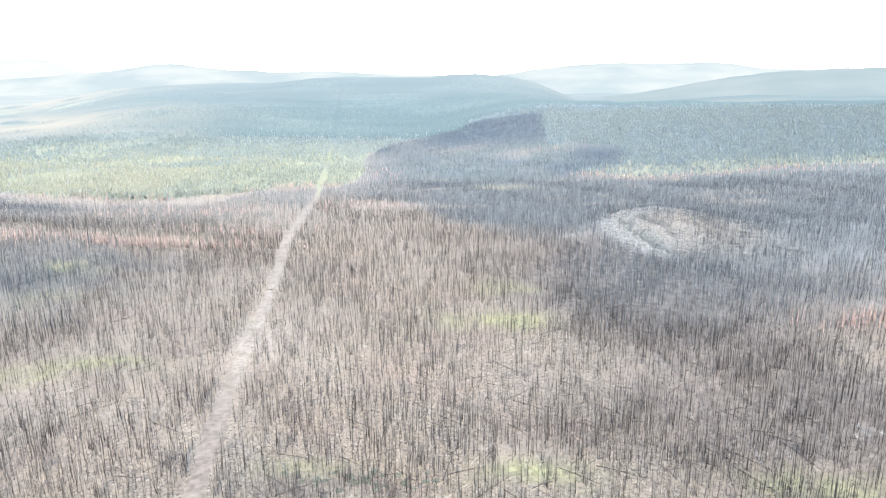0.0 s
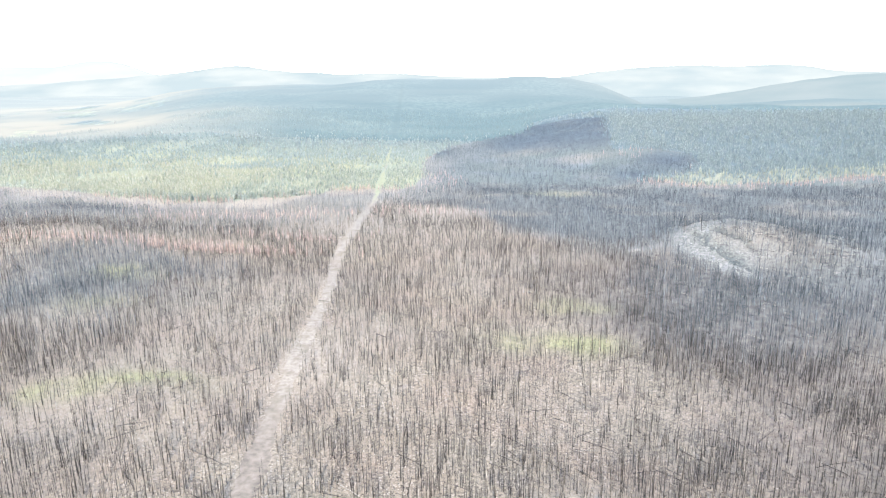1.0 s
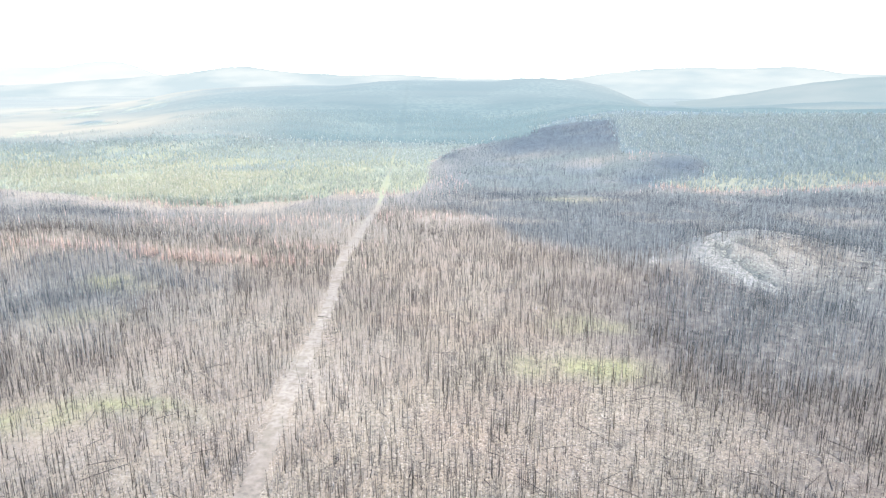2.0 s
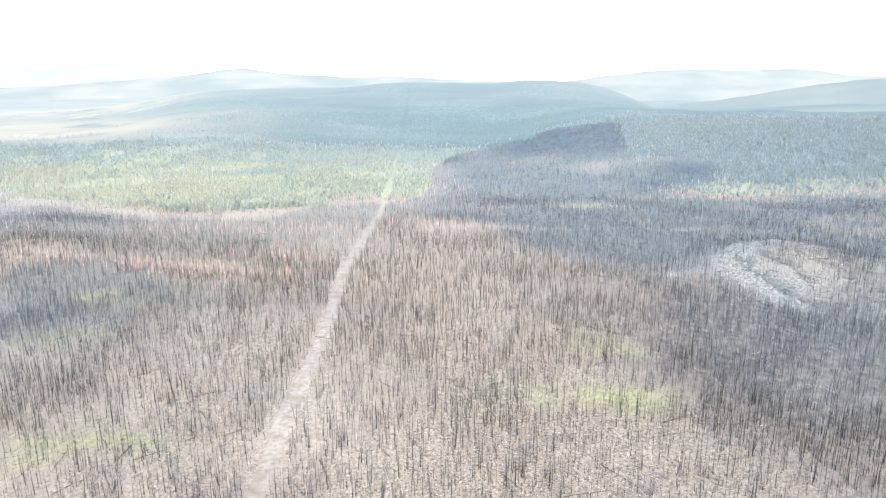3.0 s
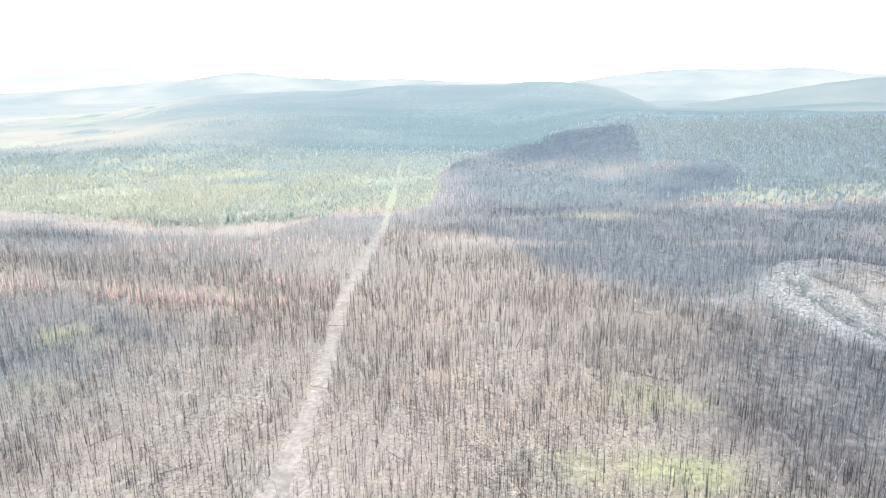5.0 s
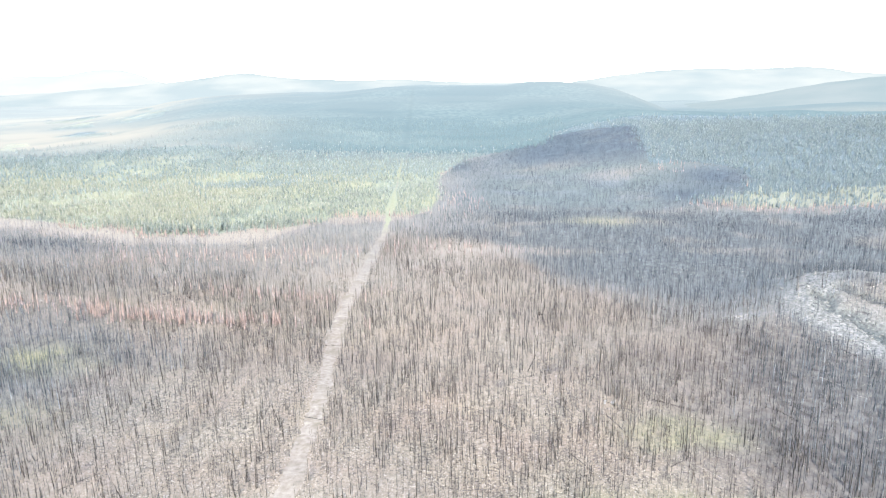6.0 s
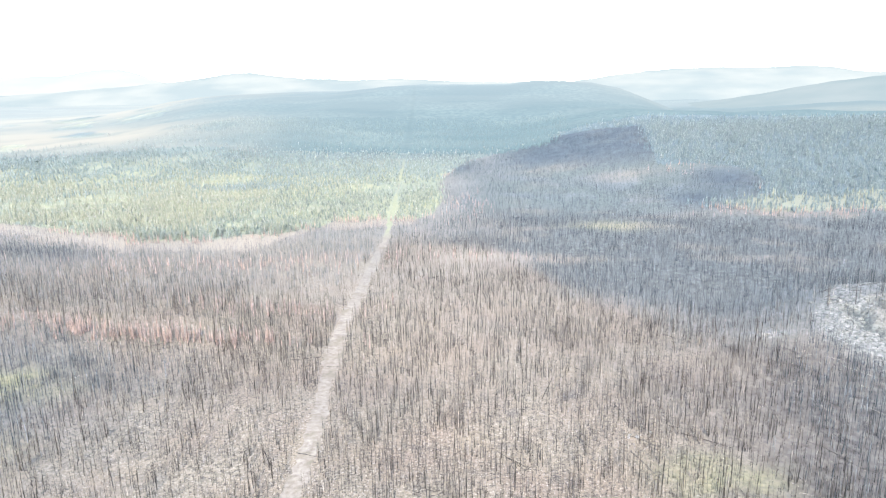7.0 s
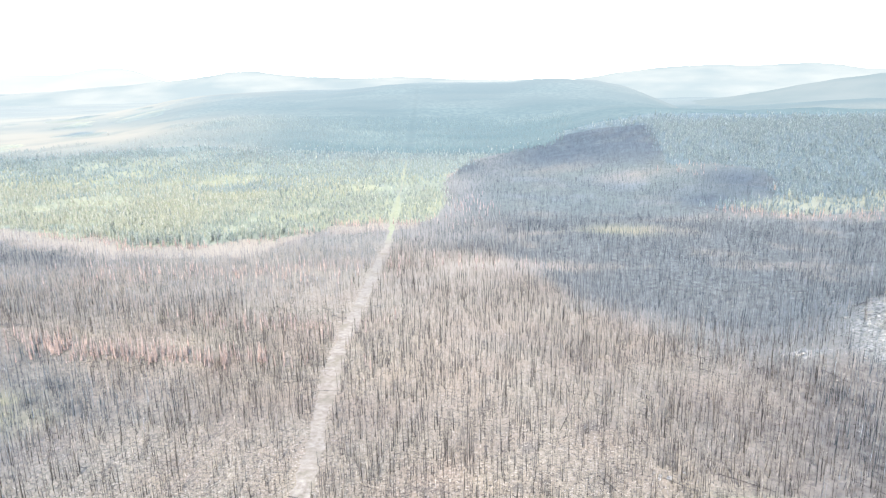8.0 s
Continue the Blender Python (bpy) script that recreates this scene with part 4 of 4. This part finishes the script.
def spruce_crown(r, tall, wide, tiers, sprays):
    """Drooping boughs, each a bent leaf-shaped spray, round the stem."""
    v, f = [], []
    for k in range(tiers):
        t = k / (tiers - 1)
        z, rad = tall * (0.1 + 0.86 * t), wide * 0.5 * (1 - t) ** 0.85 + 0.08
        for s in range(sprays):
            q = 6.283 * (s + r.uniform(-0.4, 0.4)) / sprays + k * 0.7
            ln, w = rad * r.uniform(0.75, 1.25), rad * r.uniform(0.3, 0.5)
            d, e = np.array([math.cos(q), math.sin(q)]), np.array([-math.sin(q), math.cos(q)])
            i = len(v)
            v += [(0, 0, z + 0.25), (*(d * ln * 0.55 + e * w), z), (*(d * ln), z - 0.3 * ln), (*(d * ln * 0.55 - e * w), z)]
            f += [(i, i + 1, i + 2), (i, i + 2, i + 3)]
    i = len(v)
    v += [(0.09, 0, tall * 0.93), (-0.05, 0.08, tall * 0.93), (-0.05, -0.08, tall * 0.93), (0, 0, tall)]
    f += [(i, i + 1, i + 3), (i + 1, i + 2, i + 3), (i + 2, i, i + 3)]
    return np.array(v), np.array(f)


def spruce_tree(r, tall, mat, label, category, group, wide):
    tree = tagged(new("spruce_tree"), label, category, group)
    part("trunk", mesh_from("trunk", *tube([(0, 0, 0), (0.03, 0, tall * 0.5), (0, 0, tall * 0.95)], [0.13, 0.08, 0.02], 6), M_DEAD), tree)
    part("crown", mesh_from("crown", *spruce_crown(r, tall, tall * wide, 11, 8), mat), tree)
    return tree


def spruce_things():
    r = np.random.default_rng(81)
    green = [spruce_tree(r, t, M_GREEN, "narrow living green spruce at the edge of the burn", "tree", "spruces along the burn's edge", 0.3) for t in (4.2, 5.0, 5.8, 6.6, 7.6)]
    rust = [spruce_tree(r, t, M_RUST, "scorched spruce with rust-orange dead needles", "dead tree", "scorched spruces", 0.17) for t in (3.2, 3.8, 4.5, 5.2)]
    for kinds, region, wanted, test in (
            (green, (-300, 484, -100, 545), 170, lambda x, y: (not burned(x, y)[0]) and burned(x, y - 22)[0]),
            (rust, (-260, 300, -70, 365), 90, lambda x, y: scorched(x, y)[0] > r.uniform(0.25, 1.0) and abs(x[0] - trail_x(y)[0]) > 5),
            (rust, (110, 196, 165, 222), 26, lambda x, y: scorched(x, y)[0] > r.uniform(0.3, 1.0))):
        n = used = 0
        while n < wanted and used < 6000:
            used += 1
            x, y = r.uniform(region[0], region[2], 1), r.uniform(region[1], region[3], 1)
            if not test(x, y):
                continue
            m = pose(x[0], y[0], ground_at(x[0], y[0]) - 0.1, r.normal(0, 1.5), r.normal(0, 1.5), r.uniform(0, 360))
            if n < len(kinds) and kinds[n].location.length == 0:
                kinds[n].matrix_basis = m
            else:
                copy_thing(kinds[int(r.integers(0, len(kinds)))], m)
            n += 1


spruce_things()


def bush_crown(r, wide, tall, leaves):
    """A low ragged dome of many small leaf sprays."""
    v, f = [], []
    for _ in range(leaves):
        q, t = r.uniform(0, 6.28), r.uniform(0, 1) ** 0.6
        k = r.uniform(0.55, 1.05)
        c = np.array([math.cos(q) * t * wide * 0.5 * k, math.sin(q) * t * wide * 0.5 * k, tall * k * math.sqrt(max(1 - t * t, 0.02))])
        d, e = r.normal(0, 1, 3), r.normal(0, 1, 3)
        d, e = d / np.linalg.norm(d) * 0.16, e / np.linalg.norm(e) * 0.1
        i = len(v)
        v += [tuple(c - d), tuple(c + e), tuple(c + d), tuple(c - e)]
        f += [(i, i + 1, i + 2), (i, i + 2, i + 3)]
    return np.array(v), np.array(f)


def shrubs():
    """Low dark-green bushes that came through the fire."""
    r = np.random.default_rng(85)
    kinds = []
    for wide, tall in ((1.1, 0.55), (1.6, 0.8), (2.0, 0.7)):
        bush = tagged(new("shrub"), "low dark-green bush among burned trunks", "shrub", "bushes in the burn")
        for q in (0.3, 2.4, 4.5):
            tip = (math.cos(q) * wide * 0.25, math.sin(q) * wide * 0.25, tall * 0.7)
            part("stem", mesh_from("stem", *tube([(0, 0, 0), (tip[0] * 0.4, tip[1] * 0.4, tall * 0.4), tip], [0.04, 0.025, 0.01], 5), M_DEAD), bush)
        part("crown", mesh_from("crown", *bush_crown(r, wide, tall, 110), M_SHRUB), bush)
        kinds.append(bush)
    for n in range(34):
        x, y = r.normal(-16, 8), r.normal(124, 2.4)
        m = pose(x, y, ground_at(x, y) - 0.03, 0, 0, r.uniform(0, 360))
        if n < len(kinds):
            kinds[n].matrix_basis = m
        else:
            copy_thing(kinds[int(r.integers(0, len(kinds)))], m)


shrubs()


def boulder_mesh(r, mat, name="boulder"):
    bm = bmesh.new()
    bmesh.ops.create_icosphere(bm, subdivisions=2, radius=1.0)
    off = Vector(r.uniform(0, 50, 3))
    for v in bm.verts:
        k = 1 + 0.5 * noise.noise(v.co * 1.1 + off) + 0.2 * noise.noise(v.co * 2.9 + off)
        v.co = Vector((v.co.x * k * 1.25, v.co.y * k, max(v.co.z * k * 0.6, -0.3)))
    me = bpy.data.meshes.new(name)
    bm.to_mesh(me)
    bm.free()
    me.materials.append(mat)
    return me


def boulders():
    r = np.random.default_rng(91)
    shapes = [boulder_mesh(r, M_STONE) for _ in range(7)]
    white = [boulder_mesh(r, M_WHITE_STONE) for _ in range(5)]
    spots = [(*ROCK_BAND[k], 4.5, 6.0, 0.15, 0.5, "lichen-grey angular boulder on the rocky knoll", "boulders on the knoll") for k in (0, 1, 2, 2, 3, 3, 4, 4, 4, 5, 5)]
    spots += [(61, 332, 3.5, 1.8, 0.4, 1.0, "pale low rock ledge among burned trunks", "ledge rocks"), (94, 140, 3, 2, 0.3, 0.8, "small whitish rock among burned trunks", "white rocks"),
              (72, 132, 5, 0.8, 0.2, 0.6, "small whitish rock among burned trunks", "white rocks"), (8.7, 263, 1.4, 0.8, 0.25, 0.7, "whitish rock lying beside a patch of grass", "white rocks")]
    for cx, cy, sx, sy, small, big, label, group in spots:
        for _ in range(6 if cx == 8.7 else 10 if "white" in group else 22):
            x, y, k = r.normal(cx, sx), r.normal(cy, sy), r.uniform(small, big) * r.uniform(0.6, 1)
            ob = new("boulder", white[int(r.integers(0, 5))] if "white" in group or "ledge" in group else shapes[int(r.integers(0, 7))])
            ob.matrix_basis = pose(x, y, floor_at(x, y) + 0.08 * k, 0, 0, r.uniform(0, 360)) @ Matrix.Diagonal((k, k * r.uniform(0.7, 1.1), k * r.uniform(0.7, 1.2), 1))
            tagged(ob, label, "rock", group)


boulders()


def scree():
    """Broken rock lying over the knoll's bare band and in its clefts."""
    x, y, r = place((60, 288, 150, 374), 1.1, 93)
    ok = r.random(len(x)) < np.clip(outcrop(x, y) * 0.55 + 0.5 * crevice(x, y) - 0.08, 0, 0.8)
    x, y = x[ok], y[ok]
    n = len(x)
    shapes = []
    for _ in range(8):
        bm = bmesh.new()
        bmesh.ops.create_icosphere(bm, subdivisions=1, radius=1.0)
        v = np.array([p.co[:] for p in bm.verts]) * r.uniform(0.6, 1.3, (len(bm.verts), 1)) * (1.2, 0.9, 0.75)
        shapes.append((v, np.array([[p.index for p in f.verts] for f in bm.faces])))
        bm.free()
    k = r.gamma(2.2, 0.12, n).clip(0.1, 0.9)
    stuff("scree", spread(shapes, x, y, floor_height(x, y) + 0.1 * k, k, k, r.uniform(0, 6.28, n), r.normal(0, 0.3, n), r.normal(0, 0.3, n), r.integers(0, 8, n)),
          M_SCREE, "broken grey and whitish rubble over the rocky knoll", "rock")


scree()
